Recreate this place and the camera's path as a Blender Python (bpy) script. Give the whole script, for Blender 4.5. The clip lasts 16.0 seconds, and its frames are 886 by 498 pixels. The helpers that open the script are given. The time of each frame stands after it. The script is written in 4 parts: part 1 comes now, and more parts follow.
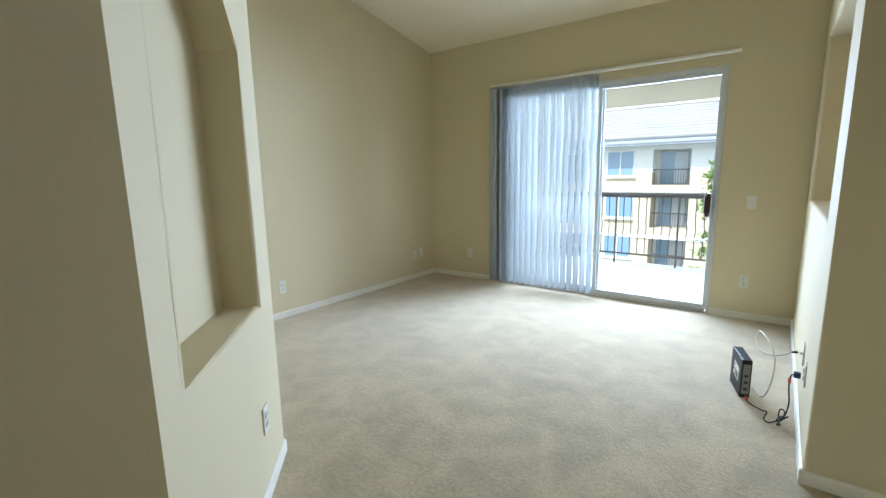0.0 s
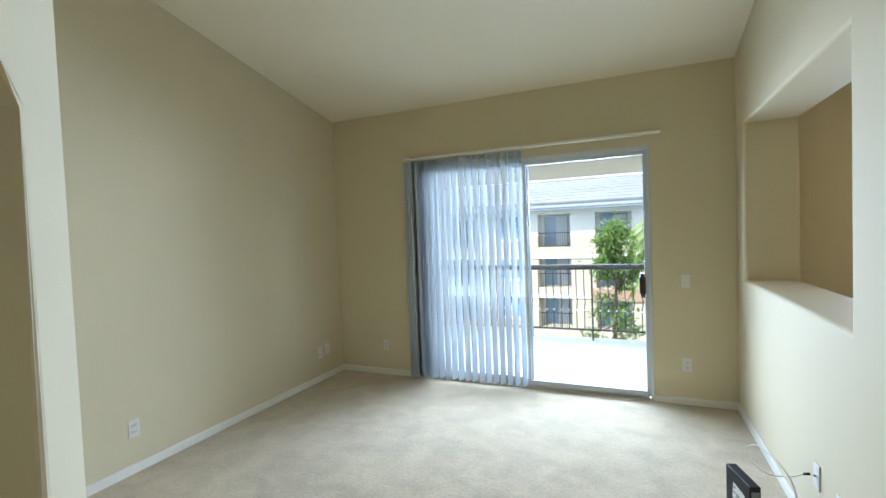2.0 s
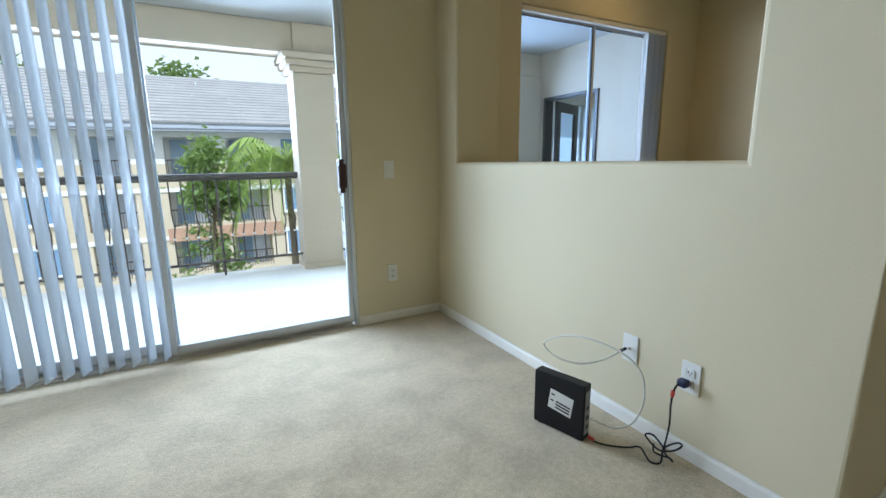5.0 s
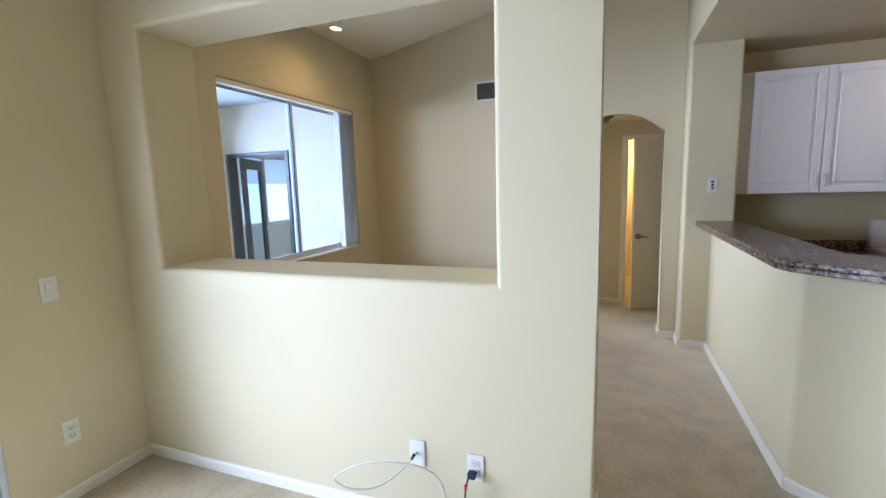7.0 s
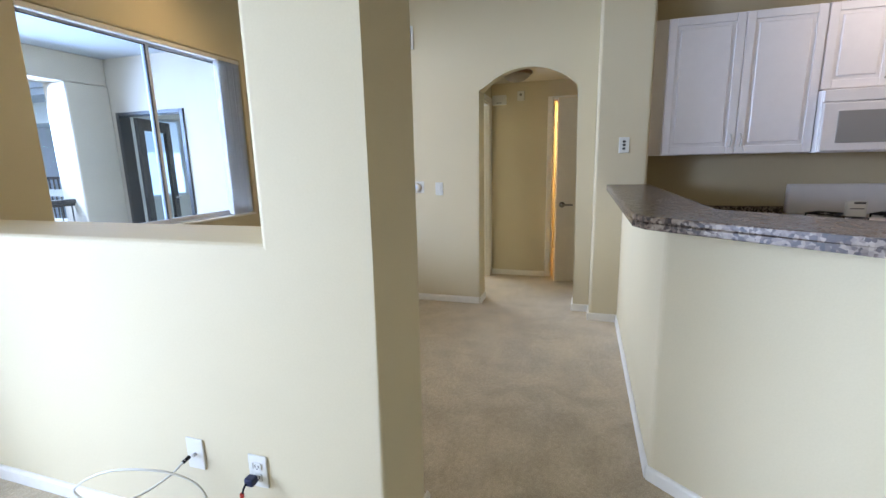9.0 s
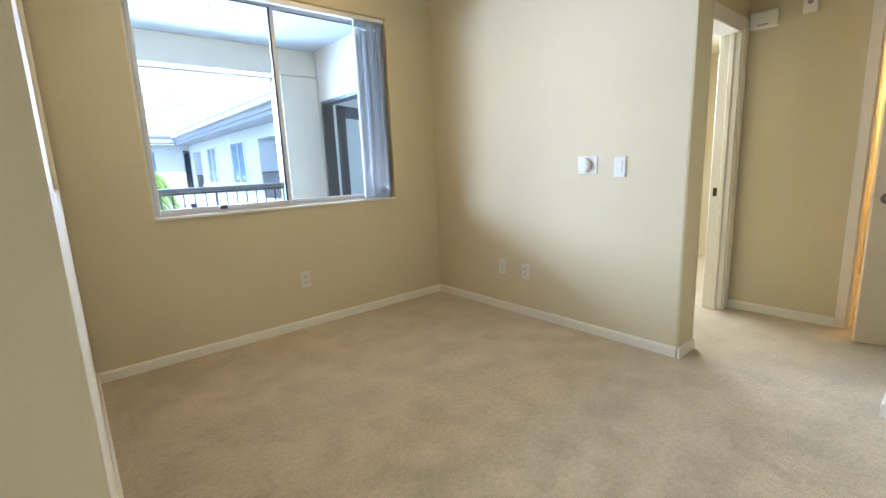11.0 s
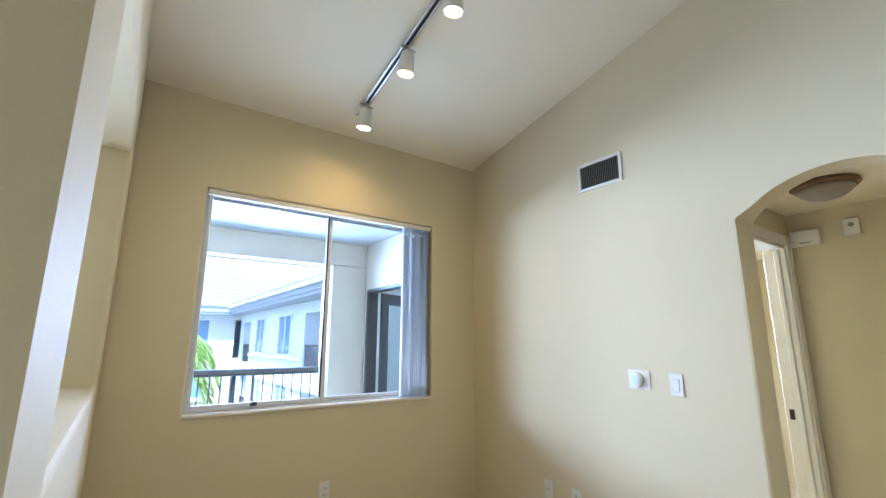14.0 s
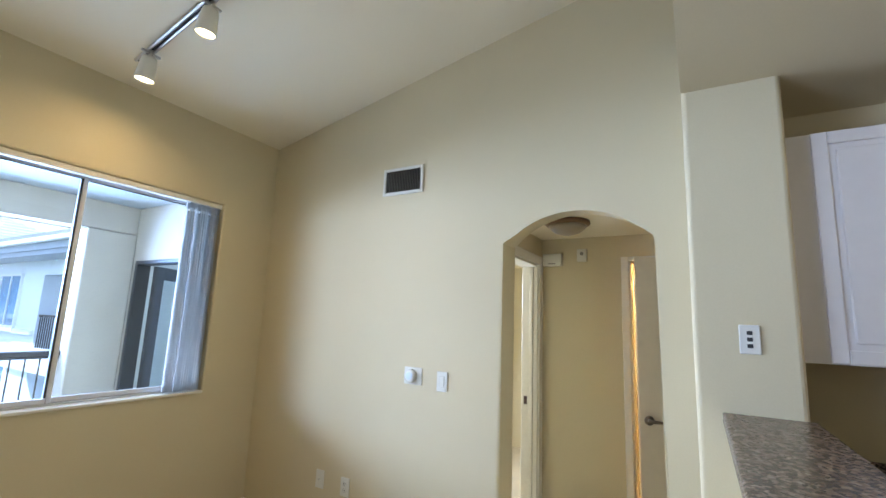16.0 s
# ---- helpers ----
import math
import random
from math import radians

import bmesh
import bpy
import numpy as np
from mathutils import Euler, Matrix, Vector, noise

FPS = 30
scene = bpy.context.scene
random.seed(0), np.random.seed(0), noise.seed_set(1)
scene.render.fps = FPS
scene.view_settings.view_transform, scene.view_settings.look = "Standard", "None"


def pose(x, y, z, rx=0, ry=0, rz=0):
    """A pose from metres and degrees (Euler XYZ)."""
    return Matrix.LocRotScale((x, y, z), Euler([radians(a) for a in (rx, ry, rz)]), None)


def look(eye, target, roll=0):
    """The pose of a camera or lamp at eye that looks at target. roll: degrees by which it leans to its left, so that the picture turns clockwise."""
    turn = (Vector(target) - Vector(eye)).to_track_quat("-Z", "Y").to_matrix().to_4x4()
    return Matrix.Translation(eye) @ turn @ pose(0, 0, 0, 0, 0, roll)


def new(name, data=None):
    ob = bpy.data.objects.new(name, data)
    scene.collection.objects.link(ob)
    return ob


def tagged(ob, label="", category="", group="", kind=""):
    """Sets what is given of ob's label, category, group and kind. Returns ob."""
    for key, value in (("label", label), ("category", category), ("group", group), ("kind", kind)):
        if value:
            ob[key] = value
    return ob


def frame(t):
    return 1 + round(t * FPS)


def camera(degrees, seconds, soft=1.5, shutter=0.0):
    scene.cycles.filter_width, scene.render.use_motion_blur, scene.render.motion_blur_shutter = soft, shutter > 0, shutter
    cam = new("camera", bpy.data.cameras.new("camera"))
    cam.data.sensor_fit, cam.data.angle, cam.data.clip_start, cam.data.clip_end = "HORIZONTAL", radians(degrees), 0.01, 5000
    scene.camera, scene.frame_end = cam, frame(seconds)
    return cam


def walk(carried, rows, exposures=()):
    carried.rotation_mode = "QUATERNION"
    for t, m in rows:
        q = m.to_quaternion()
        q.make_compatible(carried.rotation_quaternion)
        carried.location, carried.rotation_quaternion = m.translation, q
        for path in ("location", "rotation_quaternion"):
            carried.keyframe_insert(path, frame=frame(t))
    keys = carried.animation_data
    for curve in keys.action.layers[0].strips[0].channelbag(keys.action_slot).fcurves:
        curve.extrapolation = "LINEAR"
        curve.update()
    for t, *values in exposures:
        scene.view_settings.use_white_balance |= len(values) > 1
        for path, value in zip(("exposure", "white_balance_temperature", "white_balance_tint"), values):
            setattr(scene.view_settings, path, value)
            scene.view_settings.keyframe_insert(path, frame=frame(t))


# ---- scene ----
cam = camera(89.9, 16.0)
PATH = [
    (0, (0.238, 0.301, 1.333), (-0.953, 1.872, 0.994), -1.0),
    (0.5, (0.102, 0.46, 1.413), (-0.944, 2.149, 1.184), -1.9),
    (1, (-0.031, 0.583, 1.467), (-0.955, 2.352, 1.336), -1.9),
    (1.5, (-0.2, 0.665, 1.512), (-1.04, 2.478, 1.422), -2.2),
    (2, (-0.339, 0.771, 1.516), (-1.128, 2.607, 1.446), -2.2),
    (2.5, (-0.469, 0.969, 1.492), (-1.188, 2.834, 1.424), -2.2),
    (3, (-0.618, 1.153, 1.396), (-1.216, 3.059, 1.306), -2.3),
    (3.5, (-0.81, 1.307, 1.308), (-1.2, 3.262, 1.15), -2.4),
    (4, (-0.982, 1.516, 1.229), (-1.02, 3.498, 0.96), -2.6),
    (4.5, (-1.056, 1.821, 1.114), (-0.631, 3.745, 0.77), -1.9),
    (5, (-1.064, 2.153, 1.092), (-0.128, 3.877, 0.702), -0.7),
    (5.2, (-1.045, 2.262, 1.096), (0.077, 3.873, 0.717), -0.3),
    (7.3, (-1.214, 2.537, 1.474), (0.666, 3.159, 1.194), -2.0),
    (7.5, (-1.23, 2.451, 1.464), (0.662, 3.035, 1.183), -2.1),
    (8, (-1.213, 2.245, 1.407), (0.696, 2.755, 1.099), -2.0),
    (8.2, (-1.15, 2.194, 1.375), (0.764, 2.675, 1.045), -1.9),
    (10.3, (0.374, 1.939, 1.2), (1.942, 3.095, 0.748), -1.0),
    (10.5, (0.494, 1.956, 1.167), (1.974, 3.234, 0.749), -1.4),
    (11, (0.77, 1.963, 1.11), (2.035, 3.468, 0.742), -2.4),
    (11.5, (0.913, 2.07, 1.025), (2.078, 3.676, 0.768), -2.6),
    (12, (0.949, 2.109, 1.052), (2.072, 3.76, 0.932), -2.4),
    (12.5, (0.936, 2.107, 1.11), (2.044, 3.772, 1.14), -2.1),
    (13, (0.919, 2.081, 1.18), (2.021, 3.741, 1.355), -1.5),
    (13.5, (0.879, 2.05, 1.232), (1.988, 3.686, 1.534), -0.8),
    (14, (0.826, 2.014, 1.285), (1.96, 3.609, 1.695), 0.1),
    (14.5, (0.765, 1.959, 1.338), (1.964, 3.487, 1.816), 1.2),
    (15, (0.703, 1.908, 1.378), (2.034, 3.313, 1.883), 2.3),
    (15.5, (0.697, 1.871, 1.415), (2.212, 3.094, 1.874), 2.7),
    (16, (0.841, 1.926, 1.418), (2.549, 2.914, 1.742), 2.3),
]
EXPOSURES = [(0, 1.1, 6350, 10), (2, 0.95, 6200, 10), (3.5, 0.92, 6000, 10), (4.3, 0.78, 6150, 12), (5, 0.4, 6300, 11), (7.5, 1.2, 6150, 20), (8.2, 1.2, 6150, 19), (9.3, 1.35, 6050, 18), (10.3, 1.95, 5950, 16), (11.5, 1.8, 5850, 15), (13, 1.7, 5550, 16), (14, 1.8, 5650, 16), (16, 1.6, 5800, 15)]
walk(cam, [(t, look(eye, target, roll)) for t, eye, target, roll in PATH], EXPOSURES)


# ---- world, sun, large lights, exposure ----
world = bpy.data.worlds.new("sky")
scene.world = world
world.use_nodes = True
wn = world.node_tree.nodes
sky = wn.new("ShaderNodeTexSky")
sky.sky_type, sky.sun_disc = "NISHITA", False
sky.sun_elevation, sky.sun_rotation = radians(48), radians(215)
# thin bright haze over the blue
haze = wn.new("ShaderNodeMixRGB")
haze.inputs[0].default_value, haze.inputs[2].default_value = 0.7, (7.2, 7.4, 7.7, 1)
world.node_tree.links.new(sky.outputs[0], haze.inputs[1])
world.node_tree.links.new(haze.outputs[0], wn["Background"].inputs[0])
wn["Background"].inputs[1].default_value = 0.15
sun = new("sun", bpy.data.lights.new("sun", "SUN"))
sun.data.energy, sun.data.angle, sun.data.color = 4.9, radians(0.6), (0.95, 0.97, 1.0)
sun.matrix_world = look((-3, -5, 9), (0, 0, 0))
tagged(sun, kind="structure")


def area(name, eye, target, sx, sy, power, colour):
    ob = new(name, bpy.data.lights.new(name, "AREA"))
    ob.data.shape, ob.data.size, ob.data.size_y, ob.data.energy, ob.data.color = "RECTANGLE", sx, sy, power, colour
    ob.matrix_world = look(eye, target)
    return ob


# added area lamps stand in for sky light at balcony front, door and windows
area("balcony_daylight", (-1.0, 7.66, 1.77), (-1.0, 3.0, 0.35), 8.4, 0.86, 430, (0.59, 0.755, 1.0)).data.spread = radians(155)
# unseen lamp on the room side of the blinds, in place of the door's daylight
area("door_daylight", (-1.15, 4.80, 1.2), (-0.6, 2.8, 0.90), 1.8, 1.7, 25, (0.55, 0.735, 1.06)).data.spread = radians(142)
# added fill for light thrown up off the deck; lifts ceiling and upper walls
area("deck_bounce", (-1.15, 4.815, 0.6), (-1.1, 2.8, 1.25), 1.8, 0.9, 6.5, (0.57, 0.745, 1.04)).data.spread = radians(165)
area("window_daylight", (1.98, 5.052, 1.53), (2.1, 3.4, 1.9), 1.6, 1.2, 5, (0.68, 0.81, 1.0)).data.spread = radians(140)
# added lamp by a windowless wall, as daylight in the room off the hall
area("room_daylight", (4.6, 4.4, 1.4), (4.1, 3.2, 1.0), 1.2, 1.2, 28, (0.74, 0.87, 1.0))
area("bedroom_daylight", (5.22, 8.28, 1.45), (5.0, 6.8, 1.0), 1.3, 1.1, 9, (0.75, 0.88, 1.0))
area("bathroom_light", (5.55, 1.95, 2.0), (6.1, 1.95, 1.5), 0.5, 0.2, 15, (1.0, 0.72, 0.30))
area("kitchen_lamp", (2.72, -0.12, 2.39), (2.72, -0.12, 0.0), 0.28, 1.15, 1.4, (1.0, 0.77, 0.62))


# ---- small tools ----
def link(bm, name, material, smooth=False):
    me = bpy.data.meshes.new(name)
    bmesh.ops.recalc_face_normals(bm, faces=bm.faces)
    bm.to_mesh(me)
    bm.free()
    if smooth:
        for p in me.polygons:
            p.use_smooth = True
    if material:
        me.materials.append(material)
    return new(name, me)


def part(name, bm, material, parent, label="", smooth=False):
    ob = link(bm, name, material, smooth)
    ob.parent = parent
    if label:
        ob["label"] = label
    return ob


def thing(name, label, category, at=(0, 0, 0), turn=0, group="", kind=""):
    ob = new(name)
    ob.empty_display_size = 0.1
    ob.matrix_world = pose(*at, 0, 0, turn)
    return tagged(ob, label, category, group, kind)


def setting(name, bm, material, label, category, smooth=False):
    return tagged(link(bm, name, material, smooth), label, category, kind="structure")


def box(bm, x0, y0, z0, x1, y1, z1, bevel=0.0, seg=1):
    m = Matrix.LocRotScale(((x0 + x1) / 2, (y0 + y1) / 2, (z0 + z1) / 2), None, (abs(x1 - x0), abs(y1 - y0), abs(z1 - z0)))
    made = bmesh.ops.create_cube(bm, size=1, matrix=m)
    if bevel:
        edges = list({e for v in made["verts"] for e in v.link_edges})
        bmesh.ops.bevel(bm, geom=edges, offset=bevel, segments=seg, affect="EDGES", profile=0.5)
    return bm


def boxes(*rows, bevel=0.0, seg=1):
    bm = bmesh.new()
    for r in rows:
        box(bm, *r, bevel=bevel, seg=seg)
    return bm


def rod(bm, a, b, r0, r1=None, n=8):
    a, b = Vector(a), Vector(b)
    d = b - a
    m = Matrix.Translation((a + b) / 2) @ d.to_track_quat("Z", "Y").to_matrix().to_4x4()
    bmesh.ops.create_cone(bm, cap_ends=True, segments=n, radius1=r0, radius2=r0 if r1 is None else r1, depth=d.length, matrix=m)
    return bm


def lathe(bm, profile, n=20, m=Matrix.Identity(4)):
    """A turned shape about z from (radius, height) pairs."""
    rings = []
    for r, z in profile:
        rings.append([bm.verts.new(m @ Vector((r * math.cos(k * math.tau / n), r * math.sin(k * math.tau / n), z))) for k in range(n)])
    for a, b in zip(rings, rings[1:]):
        for k in range(n):
            bm.faces.new((a[k], a[(k + 1) % n], b[(k + 1) % n], b[k]))
    for ring in (rings[0], rings[-1]):
        bm.faces.new(ring)
    return bm


def prism(bm, outline, z0, z1):
    low = [bm.verts.new((x, y, z0)) for x, y in outline]
    high = [bm.verts.new((x, y, z1)) for x, y in outline]
    bm.faces.new(low)
    bm.faces.new(high)
    for k in range(len(outline)):
        j = (k + 1) % len(outline)
        bm.faces.new((low[k], low[j], high[j], high[k]))
    return bm


def tube(name, points, radius, material, parent, label=""):
    """A cable: a round tube along a smooth line through points."""
    pts = [Vector(p) for p in points]
    fine = []
    for k in range(len(pts) - 1):
        p0, p1, p2, p3 = pts[max(k - 1, 0)], pts[k], pts[k + 1], pts[min(k + 2, len(pts) - 1)]
        for s in range(6):
            u = s / 6
            fine.append(0.5 * (2 * p1 + (p2 - p0) * u + (2 * p0 - 5 * p1 + 4 * p2 - p3) * u * u + (3 * p1 - p0 - 3 * p2 + p3) * u ** 3))
    fine.append(pts[-1])
    bm = bmesh.new()
    rings = []
    for k, p in enumerate(fine):
        d = (fine[min(k + 1, len(fine) - 1)] - fine[max(k - 1, 0)]).normalized()
        q = d.to_track_quat("Z", "Y")
        rings.append([bm.verts.new(p + q @ Vector((radius * math.cos(a * math.tau / 6), radius * math.sin(a * math.tau / 6), 0))) for a in range(6)])
    for a, b in zip(rings, rings[1:]):
        for k in range(6):
            bm.faces.new((a[k], a[(k + 1) % 6], b[(k + 1) % 6], b[k]))
    bm.faces.new(rings[0])
    bm.faces.new(rings[-1])
    return part(name, bm, material, parent, label, True)


def opened(put, u0, u1, n0, n1, z0, z1, a0, a1, zb, top, round_off=0.018, back=True, ends=()):
    """A wall along u, from n0 (front) to n1 (back), with one opening from a0 to a1 above zb, whose top follows the (u, z) pairs.
    put(u, n, z) gives the place. back False: a niche as deep as n1. ends: the u of free ends whose corners are rounded."""
    bm = bmesh.new()
    seen = {}

    def v(u, n, z):
        key = (round(u, 5), round(n, 5), round(z, 5))
        if key not in seen:
            seen[key] = bm.verts.new(put(u, n, z))
        return seen[key]

    def quad(*c):
        return bm.faces.new([v(*p) for p in c])

    low = zb > z0 + 0.01
    levels = [z0] + ([zb] if low else []) + [top[0][1]]
    levels_r = [z0] + ([zb] if low else []) + [top[-1][1]]
    for n in (n0, n1):
        if n == n1 and not back:
            quad(*[(u, n, z) for u, z in [(a0, zb), (a1, zb)] + list(reversed(top))])
            continue
        for u, w, lv in ((u0, a0, levels), (a1, u1, levels_r)):
            for za, zc in zip(lv + [], lv[1:] + [z1]):
                quad((u, n, za), (w, n, za), (w, n, zc), (u, n, zc))
        for (ua, za), (uc, zc) in zip(top, top[1:]):
            quad((ua, n, za), (uc, n, zc), (uc, n, z1), (ua, n, z1))
        if low:
            quad((a0, n, z0), (a1, n, z0), (a1, n, zb), (a0, n, zb))
    for (ua, za), (uc, zc) in zip(top, top[1:]):
        quad((ua, n0, za), (uc, n0, zc), (uc, n1, zc), (ua, n1, za))
    for a, lv in ((a0, levels), (a1, levels_r)):
        quad((a, n0, lv[-2]), (a, n0, lv[-1]), (a, n1, lv[-1]), (a, n1, lv[-2]))
    if low:
        quad((a0, n0, zb), (a1, n0, zb), (a1, n1, zb), (a0, n1, zb))
    if back:
        for u, lv in ((u0, levels), (u1, levels_r)):
            for za, zc in zip(lv, lv[1:] + [z1]):
                quad((u, n0, za), (u, n1, za), (u, n1, zc), (u, n0, zc))
    if len(top) > 2:
        # merge the faces that meet at the arch's springing, so that its rounded edge runs on cleanly
        spare = []
        for n in (n0, n1) if back else (n0,):
            for u, a, s in ((u0, a0, top[0][1]), (u1, a1, top[-1][1])):
                spare += [bm.edges.get((v(u, n, s), v(a, n, s))), bm.edges.get((v(a, n, s), v(a, n, z1)))]
        bmesh.ops.dissolve_edges(bm, edges=[e for e in spare if e], use_verts=False)
    rim = {(round(u, 5), round(z, 5)) for u, z in top} | {(round(a, 5), round(z, 5)) for a, lv in ((a0, levels), (a1, levels_r)) for z in lv[-2:]}
    keys = {vert: key for key, vert in seen.items()}
    chosen = []
    for e in bm.edges:
        (ua, na, za), (uc, nc, zc) = keys[e.verts[0]], keys[e.verts[1]]
        if na == nc and (na == n0 or back) and (ua, za) in rim and (uc, zc) in rim and len(e.link_faces) == 2:
            inner = any(keys[w][1] != na for f in e.link_faces for w in f.verts)
            if inner and not (low is False and abs(za - zc) < 1e-6 and abs(za - z0) < 1e-6):
                chosen.append(e)
        elif na == nc and ua == uc and any(abs(ua - w) < 1e-4 for w in ends) and len(e.link_faces) == 2:
            chosen.append(e)
    if round_off:
        bmesh.ops.bevel(bm, geom=chosen, offset=round_off, segments=3, affect="EDGES", profile=0.5)
    return bm


def arc(a0, a1, spring, rise, n=14):
    """The top of an arched opening: a flat arc of that rise."""
    half = (a1 - a0) / 2
    r = (half * half + rise * rise) / (2 * rise)
    mid = (a0 + a1) / 2
    out = []
    for k in range(n + 1):
        u = a0 + (a1 - a0) * k / n
        out.append((u, spring + rise - r + math.sqrt(max(r * r - (u - mid) ** 2, 0))))
    return out


# ---- materials ----
def material(name, colour, rough=0.6, metal=0.0, grain=0.0, grain_scale=200.0, blotch=0.0, blotch_scale=2.0, spec=0.5, bump=0.0, bump_scale=300.0, bump_depth=0.001, each=0.0):
    m = bpy.data.materials.new(name)
    m.use_nodes = True
    n, l = m.node_tree.nodes, m.node_tree.links
    b = n["Principled BSDF"]
    b.inputs["Base Color"].default_value = (*colour, 1)
    b.inputs["Roughness"].default_value, b.inputs["Metallic"].default_value = rough, metal
    b.inputs["Specular IOR Level"].default_value = spec
    where = n.new("ShaderNodeTexCoord").outputs["Object"]
    last = None
    for amount, size, detail in ((blotch, blotch_scale, 3.0), (grain, grain_scale, 2.0)):
        if amount:
            t = n.new("ShaderNodeTexNoise")
            t.inputs["Scale"].default_value, t.inputs["Detail"].default_value = size, detail
            l.new(where, t.inputs["Vector"])
            k = n.new("ShaderNodeMapRange")
            k.inputs["From Min"].default_value, k.inputs["From Max"].default_value = 0.25, 0.75
            k.inputs["To Min"].default_value, k.inputs["To Max"].default_value = 1 - amount, 1 + amount
            l.new(t.outputs[0], k.inputs["Value"])
            if last is None:
                last = k.outputs[0]
            else:
                mul = n.new("ShaderNodeMath")
                mul.operation = "MULTIPLY"
                l.new(last, mul.inputs[0])
                l.new(k.outputs[0], mul.inputs[1])
                last = mul.outputs[0]
    if each:
        info = n.new("ShaderNodeObjectInfo")
        k = n.new("ShaderNodeMapRange")
        k.inputs["To Min"].default_value, k.inputs["To Max"].default_value = 1 - each, 1 + each
        l.new(info.outputs["Random"], k.inputs["Value"])
        if last is None:
            last = k.outputs[0]
        else:
            mul = n.new("ShaderNodeMath")
            mul.operation = "MULTIPLY"
            l.new(last, mul.inputs[0])
            l.new(k.outputs[0], mul.inputs[1])
            last = mul.outputs[0]
    if last is not None:
        mix = n.new("ShaderNodeVectorMath")
        mix.operation = "SCALE"
        mix.inputs[0].default_value = colour
        l.new(last, mix.inputs["Scale"])
        l.new(mix.outputs[0], b.inputs["Base Color"])
    if bump:
        t = n.new("ShaderNodeTexNoise")
        t.inputs["Scale"].default_value, t.inputs["Detail"].default_value = bump_scale, 3.0
        l.new(where, t.inputs["Vector"])
        bp = n.new("ShaderNodeBump")
        bp.inputs["Strength"].default_value, bp.inputs["Distance"].default_value = bump, bump_depth
        l.new(t.outputs[0], bp.inputs["Height"])
        l.new(bp.outputs[0], b.inputs["Normal"])
    return m


def glass_material(name, tint=(0.91, 0.965, 1.0)):
    m = bpy.data.materials.new(name)
    m.use_nodes = True
    n, l = m.node_tree.nodes, m.node_tree.links
    clear, gloss, mix, f = n.new("ShaderNodeBsdfTransparent"), n.new("ShaderNodeBsdfGlossy"), n.new("ShaderNodeMixShader"), n.new("ShaderNodeLayerWeight")
    clear.inputs[0].default_value = (*tint, 1)
    gloss.inputs["Roughness"].default_value = 0.02
    power, scale = n.new("ShaderNodeMath"), n.new("ShaderNodeMapRange")
    power.operation, power.inputs[1].default_value = "POWER", 4.0
    scale.inputs["To Min"].default_value, scale.inputs["To Max"].default_value = 0.03, 0.5
    l.new(f.outputs["Facing"], power.inputs[0])
    l.new(power.outputs[0], scale.inputs["Value"])
    l.new(scale.outputs[0], mix.inputs[0])
    l.new(clear.outputs[0], mix.inputs[1])
    l.new(gloss.outputs[0], mix.inputs[2])
    l.new(mix.outputs[0], n["Material Output"].inputs[0])
    return m


def glow(name, colour, strength):
    m = bpy.data.materials.new(name)
    m.use_nodes = True
    b = m.node_tree.nodes["Principled BSDF"]
    b.inputs["Base Color"].default_value = (0.9, 0.88, 0.82, 1)
    b.inputs["Emission Color"].default_value, b.inputs["Emission Strength"].default_value = (*colour, 1), strength
    return m


